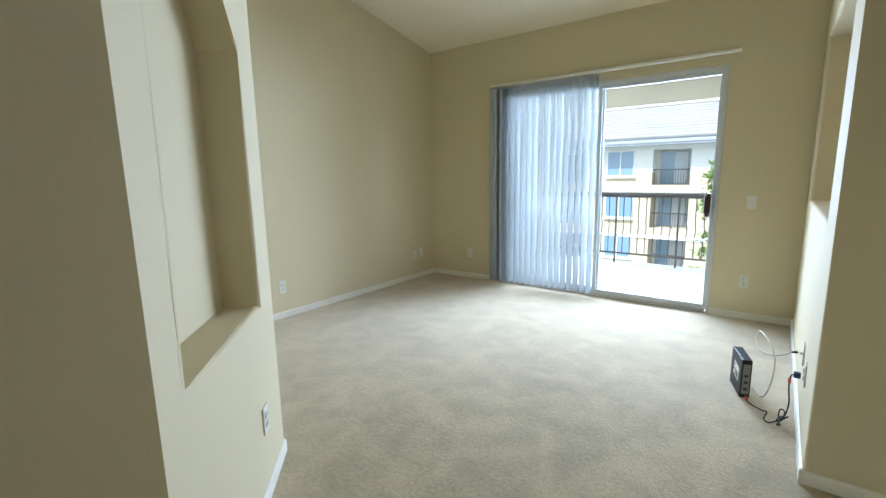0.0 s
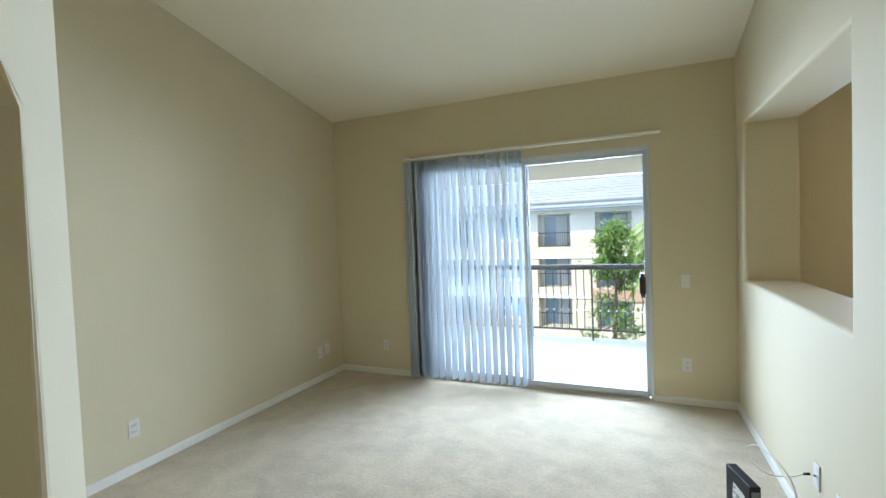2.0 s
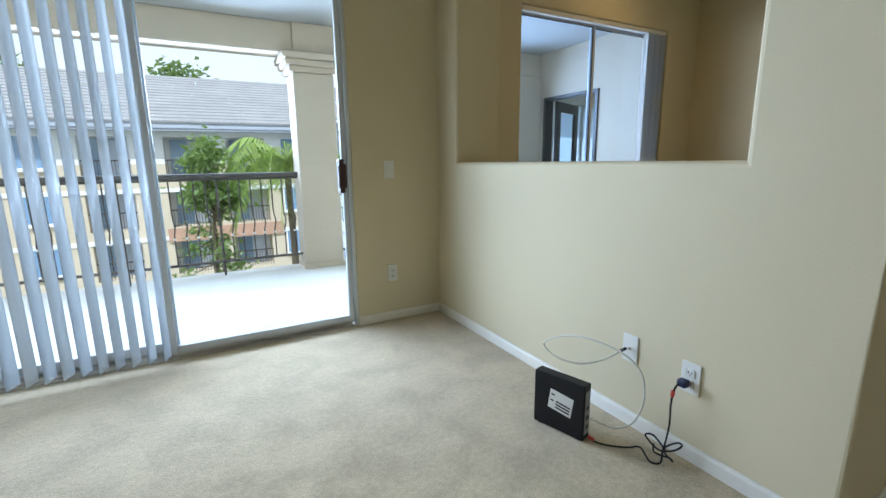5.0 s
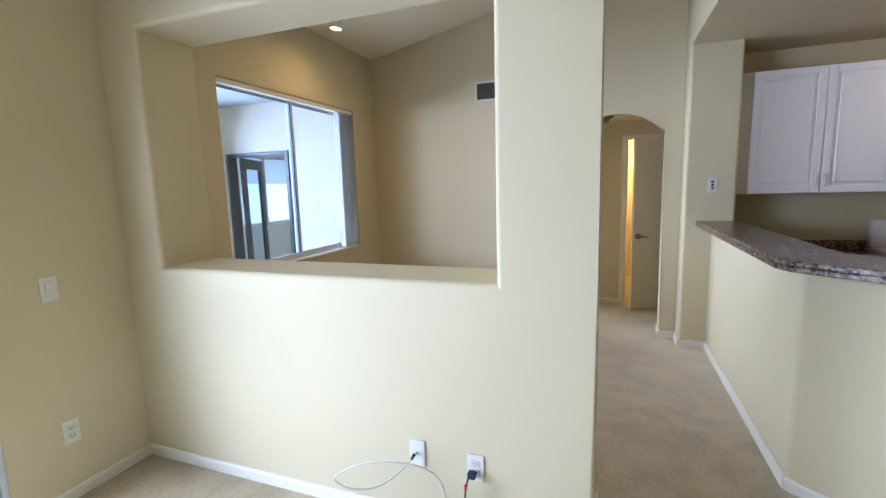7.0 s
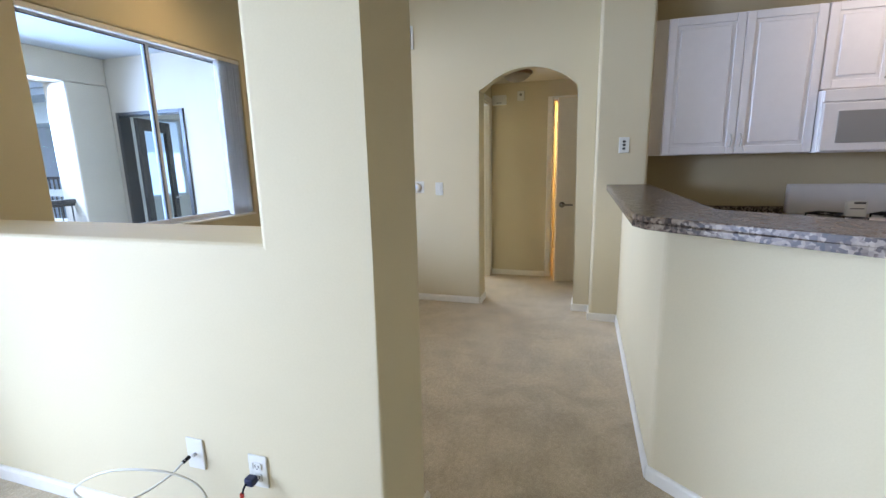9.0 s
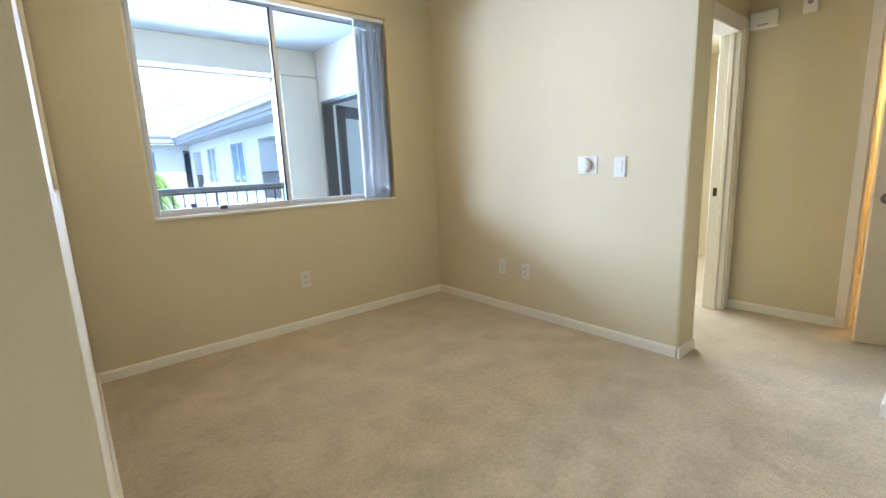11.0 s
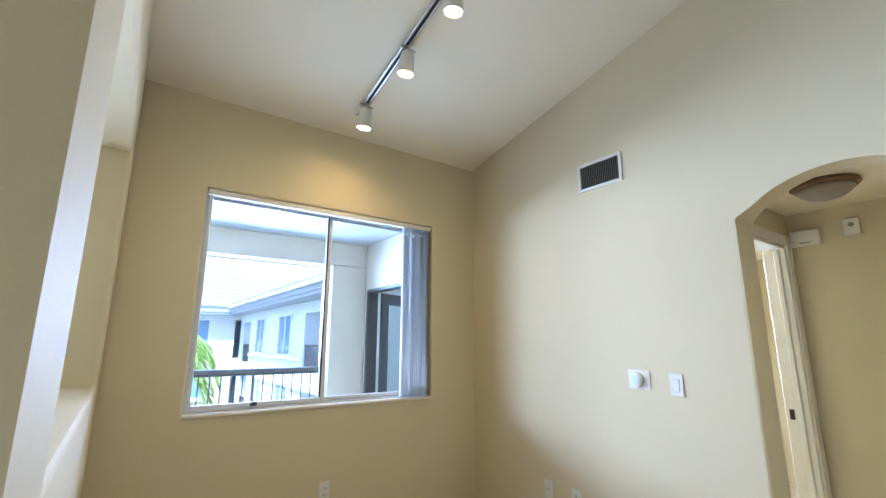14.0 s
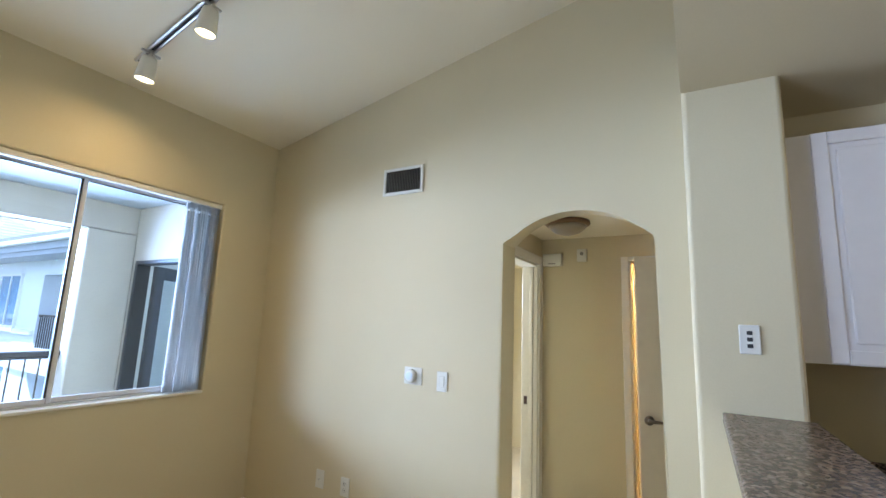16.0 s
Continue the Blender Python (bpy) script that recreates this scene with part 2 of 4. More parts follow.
WALL = material("wall_paint", (0.61, 0.525, 0.345), 0.75, blotch=0.03, blotch_scale=1.3, grain=0.015, grain_scale=160, bump=0.25, bump_scale=140, bump_depth=0.0015, spec=0.25)
CEIL = material("ceiling_paint", (0.80, 0.72, 0.555), 0.85, blotch=0.02, blotch_scale=1.0, bump=0.3, bump_scale=120, bump_depth=0.0015, spec=0.2)
TRIM = material("trim_paint", (0.74, 0.70, 0.61), 0.4, grain=0.03, grain_scale=30)
DOORM = material("door_paint", (0.72, 0.61, 0.42), 0.45, grain=0.02, grain_scale=25)
def carpet_material():
    """Cut pile: tufts a few millimetres wide, clumps, and broad patches where the pile lies another way."""
    m = bpy.data.materials.new("carpet")
    m.use_nodes = True
    n, l = m.node_tree.nodes, m.node_tree.links
    b = n["Principled BSDF"]
    b.inputs["Roughness"].default_value, b.inputs["Specular IOR Level"].default_value = 0.95, 0.05
    b.inputs["Sheen Weight"].default_value, b.inputs["Sheen Roughness"].default_value = 0.65, 0.45
    b.inputs["Sheen Tint"].default_value = (1.0, 0.93, 0.82, 1)
    where = n.new("ShaderNodeTexCoord").outputs["Object"]

    def noise(size, detail, lo, hi, spread=(0.3, 0.7), warp=0.0):
        t = n.new("ShaderNodeTexNoise")
        t.inputs["Scale"].default_value, t.inputs["Detail"].default_value, t.inputs["Distortion"].default_value = size, detail, warp
        l.new(where, t.inputs["Vector"])
        k = n.new("ShaderNodeMapRange")
        k.inputs["From Min"].default_value, k.inputs["From Max"].default_value = spread
        k.inputs["To Min"].default_value, k.inputs["To Max"].default_value = lo, hi
        l.new(t.outputs[0], k.inputs["Value"])
        return t.outputs[0], k.outputs[0]

    def times(a, c):
        k = n.new("ShaderNodeMath")
        k.operation = "MULTIPLY"
        l.new(a, k.inputs[0])
        l.new(c, k.inputs[1])
        return k.outputs[0]

    tuft_raw, tuft = noise(170, 2, 0.82, 1.15)
    clump_raw, clump = noise(45, 2, 0.90, 1.08)
    _, lay = noise(3.0, 9, 0.93, 1.05, (0.40, 0.60), 0.35)
    _, scuff = noise(6, 7, 0.92, 1.06, (0.38, 0.62), 0.5)
    _, stain = noise(0.8, 3, 0.9, 1.08)
    value = times(times(tuft, clump), times(times(lay, scuff), stain))
    mix = n.new("ShaderNodeVectorMath")
    mix.operation = "SCALE"
    mix.inputs[0].default_value = (0.465, 0.372, 0.235)
    l.new(value, mix.inputs["Scale"])
    l.new(mix.outputs[0], b.inputs["Base Color"])
    add = n.new("ShaderNodeMath")
    add.operation = "ADD"
    l.new(tuft_raw, add.inputs[0])
    l.new(clump_raw, add.inputs[1])
    bp = n.new("ShaderNodeBump")
    bp.inputs["Strength"].default_value, bp.inputs["Distance"].default_value = 0.5, 0.005
    l.new(add.outputs[0], bp.inputs["Height"])
    l.new(bp.outputs[0], b.inputs["Normal"])
    return m


CARPET = carpet_material()
ALU = material("white_aluminium", (0.56, 0.58, 0.59), 0.4, 0.0, grain=0.03, grain_scale=40)
BRONZE = material("bronze_handle", (0.05, 0.025, 0.02), 0.35, 0.4)
GLASS = glass_material("window_glass")
GLASS_BLUE = glass_material("bluish_window_glass", (0.78, 0.885, 1.0))
VANE = material("blind_vane", (0.74, 0.755, 0.755), 0.85, grain=0.03, grain_scale=60, spec=0.08)
PLASTIC = material("white_plastic", (0.68, 0.66, 0.59), 0.35)
DARK = material("dark_slot", (0.03, 0.03, 0.03), 0.6)
STUCCO = material("balcony_stucco", (0.52, 0.435, 0.34), 0.9, blotch=0.04, grain=0.05, grain_scale=60, bump=0.5, bump_scale=90, bump_depth=0.004, spec=0.1)
STUCCO_PALE = material("balcony_ceiling_stucco", (0.42, 0.41, 0.395), 0.9, grain=0.04, grain_scale=60, bump=0.4, bump_scale=90, bump_depth=0.004, spec=0.1)
KNUCKLE = material("pale_knuckle", (0.6, 0.58, 0.54), 0.4)
DECK = material("balcony_deck", (0.57, 0.53, 0.455), 0.8, blotch=0.06, blotch_scale=3, grain=0.05, grain_scale=80, bump=0.2, bump_scale=60)
IRON = material("bronze_iron", (0.07, 0.06, 0.055), 0.5, 0.3)
def granite_material():
    """Polished brown granite: pale and dark crystals about a centimetre wide in a brown ground."""
    m = bpy.data.materials.new("granite")
    m.use_nodes = True
    n, l = m.node_tree.nodes, m.node_tree.links
    b = n["Principled BSDF"]
    b.inputs["Roughness"].default_value, b.inputs["Specular IOR Level"].default_value = 0.26, 0.35
    where = n.new("ShaderNodeTexCoord").outputs["Object"]
    crystal, cloud = n.new("ShaderNodeTexVoronoi"), n.new("ShaderNodeTexNoise")
    crystal.inputs["Scale"].default_value = 95
    cloud.inputs["Scale"].default_value, cloud.inputs["Detail"].default_value = 28, 4
    l.new(where, crystal.inputs["Vector"])
    l.new(where, cloud.inputs["Vector"])
    pick = n.new("ShaderNodeSeparateColor")
    l.new(crystal.outputs["Color"], pick.inputs[0])
    blend = n.new("ShaderNodeMath")
    blend.operation = "MULTIPLY_ADD"
    blend.inputs[1].default_value = 0.55
    half_cloud = n.new("ShaderNodeMath")
    half_cloud.operation, half_cloud.inputs[1].default_value = "MULTIPLY", 0.5
    l.new(cloud.outputs[0], half_cloud.inputs[0])
    l.new(pick.outputs[0], blend.inputs[0])
    l.new(half_cloud.outputs[0], blend.inputs[2])
    ramp = n.new("ShaderNodeValToRGB")
    e = ramp.color_ramp.elements
    e[0].position, e[0].color = 0.25, (0.045, 0.035, 0.028, 1)
    e[1].position, e[1].color = 0.85, (0.34, 0.275, 0.205, 1)
    for at, c in ((0.42, (0.085, 0.06, 0.045, 1)), (0.6, (0.20, 0.15, 0.11, 1)), (0.72, (0.26, 0.20, 0.15, 1))):
        e.new(at).color = c
    l.new(blend.outputs[0], ramp.inputs[0])
    l.new(ramp.outputs[0], b.inputs["Base Color"])
    return m


GRANITE = granite_material()
CAB = material("cabinet_white", (0.80, 0.76, 0.74), 0.35, grain=0.015, grain_scale=20)
STEEL = material("brushed_metal", (0.55, 0.53, 0.50), 0.3, 1.0, grain=0.05, grain_scale=80)
FACADE = material("far_stucco", (0.72, 0.72, 0.70), 0.9, blotch=0.05, blotch_scale=0.5)
ROOF = material("roof_tile", (0.25, 0.245, 0.24), 0.85, blotch=0.1, blotch_scale=0.7, grain=0.15, grain_scale=9)

# ---- the large structure ----
W, N, D, E = -3.43, 4.947, 4.97, 3.25          # inner faces of the walls
PW, PE, PS = 0.42, 0.76, 2.57                    # the partition between living room and dining area
TOP = 4.6
CEIL_Z = lambda y: 2.81 + 0.21 * (4.96 - y)   # one ceiling that rises to the south

floor = setting("floor", boxes((W - 0.2, -2.2, -0.12, PW + 0.2, N + 0.06, 0), (PW + 0.2, -2.2, -0.12, 6.2, D + 0.06, 0)), CARPET, "beige cut-pile carpet with worn footprints", "carpet")
setting("wall_west", boxes((W - 0.15, 1.2, 0, W, N + 0.15, TOP)), WALL, "warm beige painted wall", "wall")
along_x = lambda u, n, z: (u, n, z)
along_y = lambda u, n, z: (n, u, z)
setting("wall_north_living", opened(along_x, W, PW + 0.2, N, N + 0.15, 0, TOP, -2.35, -0.20, 0, [(-2.35, 2.20), (-0.20, 2.20)], 0.006), WALL, "beige wall round the sliding glass door", "wall")
setting("wall_north_dining", opened(along_x, PW + 0.205, E + 0.1, D, D + 0.15, 0, TOP, 1.153, 2.816, 0.868, [(1.153, 2.216), (2.816, 2.216)], 0.012), WALL, "beige dining wall with a wide window", "wall")
setting("wall_partition", opened(along_y, PS, N - 0.002, PW, PE, 0, TOP, 2.931, 4.69, 1.08, [(2.931, 2.242), (4.69, 2.242)], 0.02, ends=(PS,)), WALL, "thick beige partition with a square pass-through", "wall")
setting("wall_east", opened(along_y, 1.954, D, E, E + 0.2, 0, TOP, 2.085, 2.912, 0, arc(2.085, 2.912, 1.89, 0.18), 0.018), WALL, "beige dining wall with an arched opening", "wall")
# kitchen: stub wall, back wall, flat ceiling with its fascia, half wall under the bar
setting("wall_kitchen_stub", boxes((3.04, 1.58, 0, 3.53, 1.952, TOP), bevel=0.02, seg=3), WALL, "beige wall stub beside the kitchen cabinets", "wall")
setting("wall_kitchen_east", boxes((3.53, -2.2, 0, 3.68, 1.58, TOP)), WALL, "beige kitchen wall behind the cabinets", "wall")
setting("ceiling_kitchen", boxes((0.54, -2.2, 2.51, 3.53, 1.938, 2.75)), WALL, "flat dropped kitchen ceiling", "ceiling")
setting("wall_kitchen_fascia", boxes((0.54, 1.938, 2.51, 3.038, 1.954, TOP)), WALL, "beige fascia above the kitchen edge", "wall")
half = bmesh.new()
prism(half, [(3.04, 1.74), (1.155, 1.74), (0.54, 0.99), (0.54, 0.3), (0.69, 0.3), (0.69, 0.93), (1.22, 1.59), (3.04, 1.59)], 0, 1.056)
bmesh.ops.bevel(half, geom=[e for e in half.edges if abs(e.verts[0].co.z - e.verts[1].co.z) > 1 and e.verts[0].co.x < 2], offset=0.02, segments=3, affect="EDGES", profile=0.5)
setting("wall_half", half, WALL, "low beige half wall under the bar counter", "half wall")
setting("wall_entry_east", boxes((0.54, -2.2, 0, 0.69, 0.3, TOP)), WALL, "beige entry wall", "wall")

# the sloped ceiling
def slope(x0, x1, y0, y1, z):
    bm = bmesh.new()
    c = [(x, y, z(y) + h) for h in (0, 0.12) for x, y in ((x0, y0), (x1, y0), (x1, y1), (x0, y1))]
    v = [bm.verts.new(p) for p in c]
    for f in ((0, 1, 2, 3), (7, 6, 5, 4), (0, 4, 5, 1), (1, 5, 6, 2), (2, 6, 7, 3), (3, 7, 4, 0)):
        bm.faces.new([v[k] for k in f])
    return bm

setting("ceiling", slope(W - 0.15, 3.6, -2.4, 5.12, CEIL_Z), CEIL, "sloped off-white ceiling over living and dining area", "ceiling")

# angled wall with the arched niche beside the entry
A, B = Vector((-0.83, 0.642, 0)), Vector((-1.60, 1.405, 0))
along = (B - A).normalized()
inward = Vector((-along.y, along.x, 0))
niche_put = lambda u, n, z: A + along * u + inward * n + Vector((0, 0, z))
setting("wall_niche", opened(niche_put, 0, 1.084, 0, 0.15, 0, TOP, 0.143, 0.885, 0.797, arc(0.143, 0.885, 1.80, 0.25), 0.02, back=False), WALL, "angled beige wall with an arched niche", "wall")
setting("wall_entry_west", boxes((-0.98, -2.2, 0, -0.83, 0.642, TOP)), WALL, "beige entry wall", "wall")
setting("wall_living_south", boxes((W, 1.25, 0, -1.60, 1.405, TOP)), WALL, "beige wall", "wall")
setting("wall_entry_south", boxes((-0.98, -2.35, 0, 3.68, -2.2, TOP)), WALL, "beige entry wall", "wall")

# hall behind the arch, with the doorways to two lit rooms
HX, HN, HC = 4.385, 3.03, 2.12
setting("wall_hall_far", opened(along_y, 1.2, HN + 0.1, HX, HX + 0.12, 0, 2.5, 1.56, 2.372, 0, [(1.56, 1.92), (2.372, 1.92)], 0), WALL, "beige hall wall with a doorway", "wall")
setting("wall_hall_north", opened(along_x, E + 0.2, HX, HN, HN + 0.12, 0, 2.5, 3.53, 4.285, 0, [(3.53, 1.90), (4.285, 1.90)], 0), WALL, "beige hall wall with a doorway", "wall")
setting("wall_hall_south", boxes((3.68, 1.08, 0, HX, 1.2, 2.5)), WALL, "beige hall wall", "wall")
setting("ceiling_hall", boxes((E + 0.2, 1.08, HC, 6.2, 4.62, HC + 0.1)), CEIL, "flat hall ceiling", "ceiling")
setting("wall_side_rooms", boxes((E + 0.2, 4.5, 0, 6.2, 4.62, 2.5), (6.1, 1.2, 0, 6.2, 4.5, 2.5), (HX + 0.12, 1.08, 0, 6.2, 1.2, 2.5), (HX + 0.12, HN, 0, 6.1, HN + 0.12, 2.5)), WALL, "beige walls of the rooms off the hall", "wall")

# balcony
BF, BY, BX = -0.11, 7.45, 3.35
setting("balcony_floor", boxes((-5, D + 0.15, BF - 0.2, BX, BY + 0.15, BF)), DECK, "pale coated balcony floor", "balcony floor")
setting("balcony_ceiling", boxes((-5, D + 0.15, 2.53, BX, BY + 0.15, 2.7)), STUCCO_PALE, "pale stucco balcony ceiling", "ceiling")
setting("balcony_beam", boxes((-5, BY - 0.15, 2.23, BX, BY + 0.17, 2.53), bevel=0.01), STUCCO, "beige stucco balcony beam", "beam")
setting("balcony_wall_east", opened(along_y, D + 0.15, BY + 0.3, BX, BX + 0.15, BF, 2.7, 6.23, 7.22, BF, [(6.23, 1.94), (7.22, 1.94)], 0), STUCCO, "beige stucco balcony wall with a doorway", "wall")
setting("balcony_wall_west", boxes((-5.15, D + 0.15, BF, -5, BY + 0.3, 2.7)), STUCCO, "beige stucco balcony wall", "wall")
setting("wall_bedroom", boxes((BX + 0.15, 5.4, BF, 6.2, 5.5, 2.5), (6.1, 5.5, BF, 6.2, 8.4, 2.5), (BX + 0.15, 5.5, 2.4, 6.1, 8.3, 2.5), (BX + 0.15, 5.5, BF - 0.1, 6.1, 8.3, BF)), TRIM, "pale walls of the room beyond the balcony door", "wall")


setting("wall_bedroom_north", opened(along_x, BX + 0.15, 6.1, 8.3, 8.4, BF, 2.4, 4.5, 5.95, 0.86, [(4.5, 2.05), (5.95, 2.05)], 0), TRIM, "pale bedroom wall with a window", "wall")


def column(x0, x1, capped):
    c = thing("balcony_column", "beige stucco balcony column with a moulded cap" if capped else "plain beige stucco balcony column at the corner", "column", ((x0 + x1) / 2, BY, BF))
    h = (x1 - x0) / 2
    part("shaft", boxes((-h, -0.17, 0, h, 0.17, 2.34 if not capped else 2.15), bevel=0.012), STUCCO, c)
    if capped:
        part("cap", boxes((-h - 0.04, -0.21, 2.15, h + 0.04, 0.21, 2.21), (-h - 0.08, -0.25, 2.21, h + 0.08, 0.25, 2.27), (-h - 0.11, -0.28, 2.27, h + 0.11, 0.28, 2.34), bevel=0.012), STUCCO, c)
        part("plinth", boxes((-h + 0.02, -0.19, 2.34, h + 0.02, -0.152, 2.638), bevel=0.006), STUCCO, c)
    part("base_trim", boxes((-h - 0.015, -0.185, 0, h + 0.015, 0.185, 0.05)), STUCCO, c)


column(-0.07, 0.37, True)
column(2.88, 3.345, False)

_baluster = []


def baluster(r, x, post):
    if post:
        part("post", boxes((x - 0.012, BY - 0.012, BF, x + 0.012, BY + 0.012, 0.935)), IRON, r)
        return
    if not _baluster:
        bm = bmesh.new()
        pts = [(0, 0.05), (0, 0.30), (0, 0.36), (0.012, 0.42), (0.016, 0.47), (0.004, 0.52), (0, 0.58), (0, 0.935)]
        for (a, za), (b, zb) in zip(pts, pts[1:]):
            rod(bm, (a, -a * 1.6, za), (b, -b * 1.6, zb), 0.0075, n=5)
        _baluster.append(link(bm, "baluster", IRON))
        kb = bmesh.new()
        bmesh.ops.create_icosphere(kb, subdivisions=1, radius=0.017, matrix=Matrix.Translation((0, 0, 0.325)))
        _baluster.append(link(kb, "knuckle", KNUCKLE))
        b, k = _baluster
        k["label"] = "pale cast knuckle"
    else:
        b, k = _baluster[0].copy(), _baluster[1].copy()
        scene.collection.objects.link(b)
        scene.collection.objects.link(k)
    b.parent, k.parent = r, b
    b.location = (x, BY, 0)


for x0, x1 in ((-5, -0.07), (0.37, 2.88)):
    r = thing("balcony_railing", "dark bronze metal balcony railing with curved balusters", "railing")
    part("top_rail", boxes((x0, BY - 0.035, 0.94, x1, BY + 0.035, 0.99), (x0, BY - 0.02, 0.915, x1, BY + 0.02, 0.938), bevel=0.006), IRON, r)
    part("bottom_rail", boxes((x0, BY - 0.015, 0.03, x1, BY + 0.015, 0.055)), IRON, r)
    k, x = 0, -0.07 - 0.07 if x0 < 0 else 0.45
    while x0 + 0.03 < x < x1 - 0.02:
        baluster(r, x, k % 8 == 7)
        k += 1
        x += -0.109 if x0 < 0 else 0.109


# ---- sliding door, blinds, window ----
def framed(name, parent, x0, x1, z0, z1, y, w=0.045, d=0.03, label=""):
    """A glazed panel in the x-z plane: frame and pane."""
    p = part(name, boxes((x0, y - d / 2, z0, x0 + w, y + d / 2, z1), (x1 - w, y - d / 2, z0, x1, y + d / 2, z1), (x0 + w, y - d / 2, z0, x1 - w, y + d / 2, z0 + w * 1.2), (x0 + w, y - d / 2, z1 - w, x1 - w, y + d / 2, z1), bevel=0.004), ALU, parent, label)
    g = part("pane", boxes((x0 + w, y - 0.003, z0 + w * 1.2, x1 - w, y + 0.003, z1 - w)), GLASS, p)
    g.visible_shadow = False
    return p


door = thing("sliding_door", "white aluminium sliding glass door to the balcony, closed", "sliding door", (0, 0, 0))
X0, X1, ZT = -2.35, -0.20, 2.20
part("outer_frame", boxes((X0, N + 0.005, 0, X0 + 0.035, N + 0.13, ZT), (X1 - 0.022, N + 0.005, 0, X1, N + 0.13, ZT), (X0 + 0.035, N + 0.005, ZT - 0.04, X1 - 0.022, N + 0.13, ZT), bevel=0.003), ALU, door)
part("track", boxes((X0 + 0.035, N - 0.005, -0.02, X1 - 0.035, N + 0.13, 0.012), (X0 + 0.035, N + 0.035, 0.012, X1 - 0.035, N + 0.045, 0.028), (X0 + 0.035, N + 0.085, 0.012, X1 - 0.035, N + 0.095, 0.028)), STEEL, door, "grey metal threshold track")
framed("fixed_panel", door, X0 + 0.035, -1.255, 0.03, ZT - 0.04, N + 0.09)
slider = framed("sliding_panel", door, -1.30, X1 - 0.022, 0.03, ZT - 0.04, N + 0.04, 0.034)
part("handle", boxes((-0.292, N - 0.045, 0.90, -0.258, N + 0.02, 1.11), (-0.30, N - 0.055, 0.93, -0.25, N - 0.03, 1.08), bevel=0.008, seg=2), BRONZE, slider, "dark bronze pull handle")

VANE_N = VANE.node_tree
tl, mx = VANE_N.nodes.new("ShaderNodeBsdfTranslucent"), VANE_N.nodes.new("ShaderNodeMixShader")
tl.inputs[0].default_value = (0.40, 0.44, 0.455, 1)
mx.inputs[0].default_value = 0.32
VANE_N.links.new(VANE_N.nodes["Principled BSDF"].outputs[0], mx.inputs[1])
VANE_N.links.new(tl.outputs[0], mx.inputs[2])
VANE_N.links.new(mx.outputs[0], VANE_N.nodes["Material Output"].inputs[0])


def vane_mesh(length, width=0.089):
    """A vertical vane: a slightly bowed strip with a punched hanger slot and a weight at its foot."""
    bm = bmesh.new()
    prof = [(-width / 2 + width * k / 6, 0.0025 * (1 - (k / 3 - 1) ** 2)) for k in range(7)]
    rows = []
    for z in (-length, -0.06, -0.045, 0):
        rows.append([bm.verts.new((x, y, z)) for x, y in prof])
    for j, (a, b) in enumerate(zip(rows, rows[1:])):
        for k in range(6):
            if not (j == 1 and 2 <= k <= 3):
                bm.faces.new((a[k], a[k + 1], b[k + 1], b[k]))
    bmesh.ops.solidify(bm, geom=bm.faces, thickness=0.0012)
    me = bpy.data.meshes.new("vane")
    bm.to_mesh(me)
    bm.free()
    for p in me.polygons:
        p.use_smooth = True
    me.materials.append(VANE)
    return me


def vane(parent, me, at, turn):
    ob = new("vane", me)
    ob.parent = parent
    ob.matrix_basis = pose(*at, 0, 0, turn)


blinds = thing("vertical_blinds", "pale grey vertical blinds drawn half across the glass door", "vertical blinds", (-2.515, N - 0.055, 0))
part("headrail", boxes((0, -0.022, 2.276, 2.40, 0.022, 2.304), bevel=0.006), TRIM, blinds, "white headrail")
for x in (0.08, 1.2, 2.34):
    part("bracket", boxes((x - 0.015, -0.028, 2.304, x + 0.015, 0.05, 2.314)), STEEL, blinds)
vm = vane_mesh(2.228)
for k in range(7):
    vane(blinds, vm, (0.035 + 0.033 * k, 0, 2.263), 38 + (k * 5 % 9))
for k in range(14):
    vane(blinds, vm, (0.275 + 0.0715 * k, 0, 2.263), 68.5 + (k * 7 % 4) * 0.8)
ck = bmesh.new()
for k in range(13):
    rod(ck, (0.275 + 0.0715 * k, -0.012, 0.055), (0.275 + 0.0715 * (k + 1), -0.012, 0.055), 0.0015, n=4)
part("spacer_chain", ck, PLASTIC, blinds, "white bead chain along the feet")

win = tagged(thing("window_1", "white aluminium sliding window over the balcony", "window", (0, 0, 0)), kind="structure")
A0, A1, Z0, Z1 = 1.153, 2.816, 0.868, 2.216
part("window_frame", boxes((A0, D + 0.075, Z0, A0 + 0.018, D + 0.13, Z1), (A1 - 0.018, D + 0.075, Z0, A1, D + 0.13, Z1), (A0 + 0.018, D + 0.075, Z1 - 0.018, A1 - 0.018, D + 0.13, Z1), (A0 + 0.018, D + 0.075, Z0, A1 - 0.018, D + 0.13, Z0 + 0.02), bevel=0.003), ALU, win)
SASH = material("grey_sash_aluminium", (0.60, 0.61, 0.63), 0.4, 0.0, grain=0.03, grain_scale=40)
GASKET = material("black_gasket", (0.015, 0.015, 0.018), 0.5)
for a, b, y in ((A0 + 0.018, 1.995, D + 0.09), (1.965, A1 - 0.018, D + 0.115)):
    sash = framed("sash", win, a, b, Z0 + 0.02, Z1 - 0.018, y, 0.026, 0.022)
    sash.data.materials[0] = SASH
    sash.children[0].data.materials[0] = GLASS_BLUE
    part("gasket", boxes((b - 0.037, y - 0.009, Z0 + 0.0515, b - 0.0262, y - 0.0035, Z1 - 0.0445), (a + 0.027, y - 0.009, Z1 - 0.050, b - 0.038, y - 0.0035, Z1 - 0.0445)), GASKET, sash, "black rubber gasket")
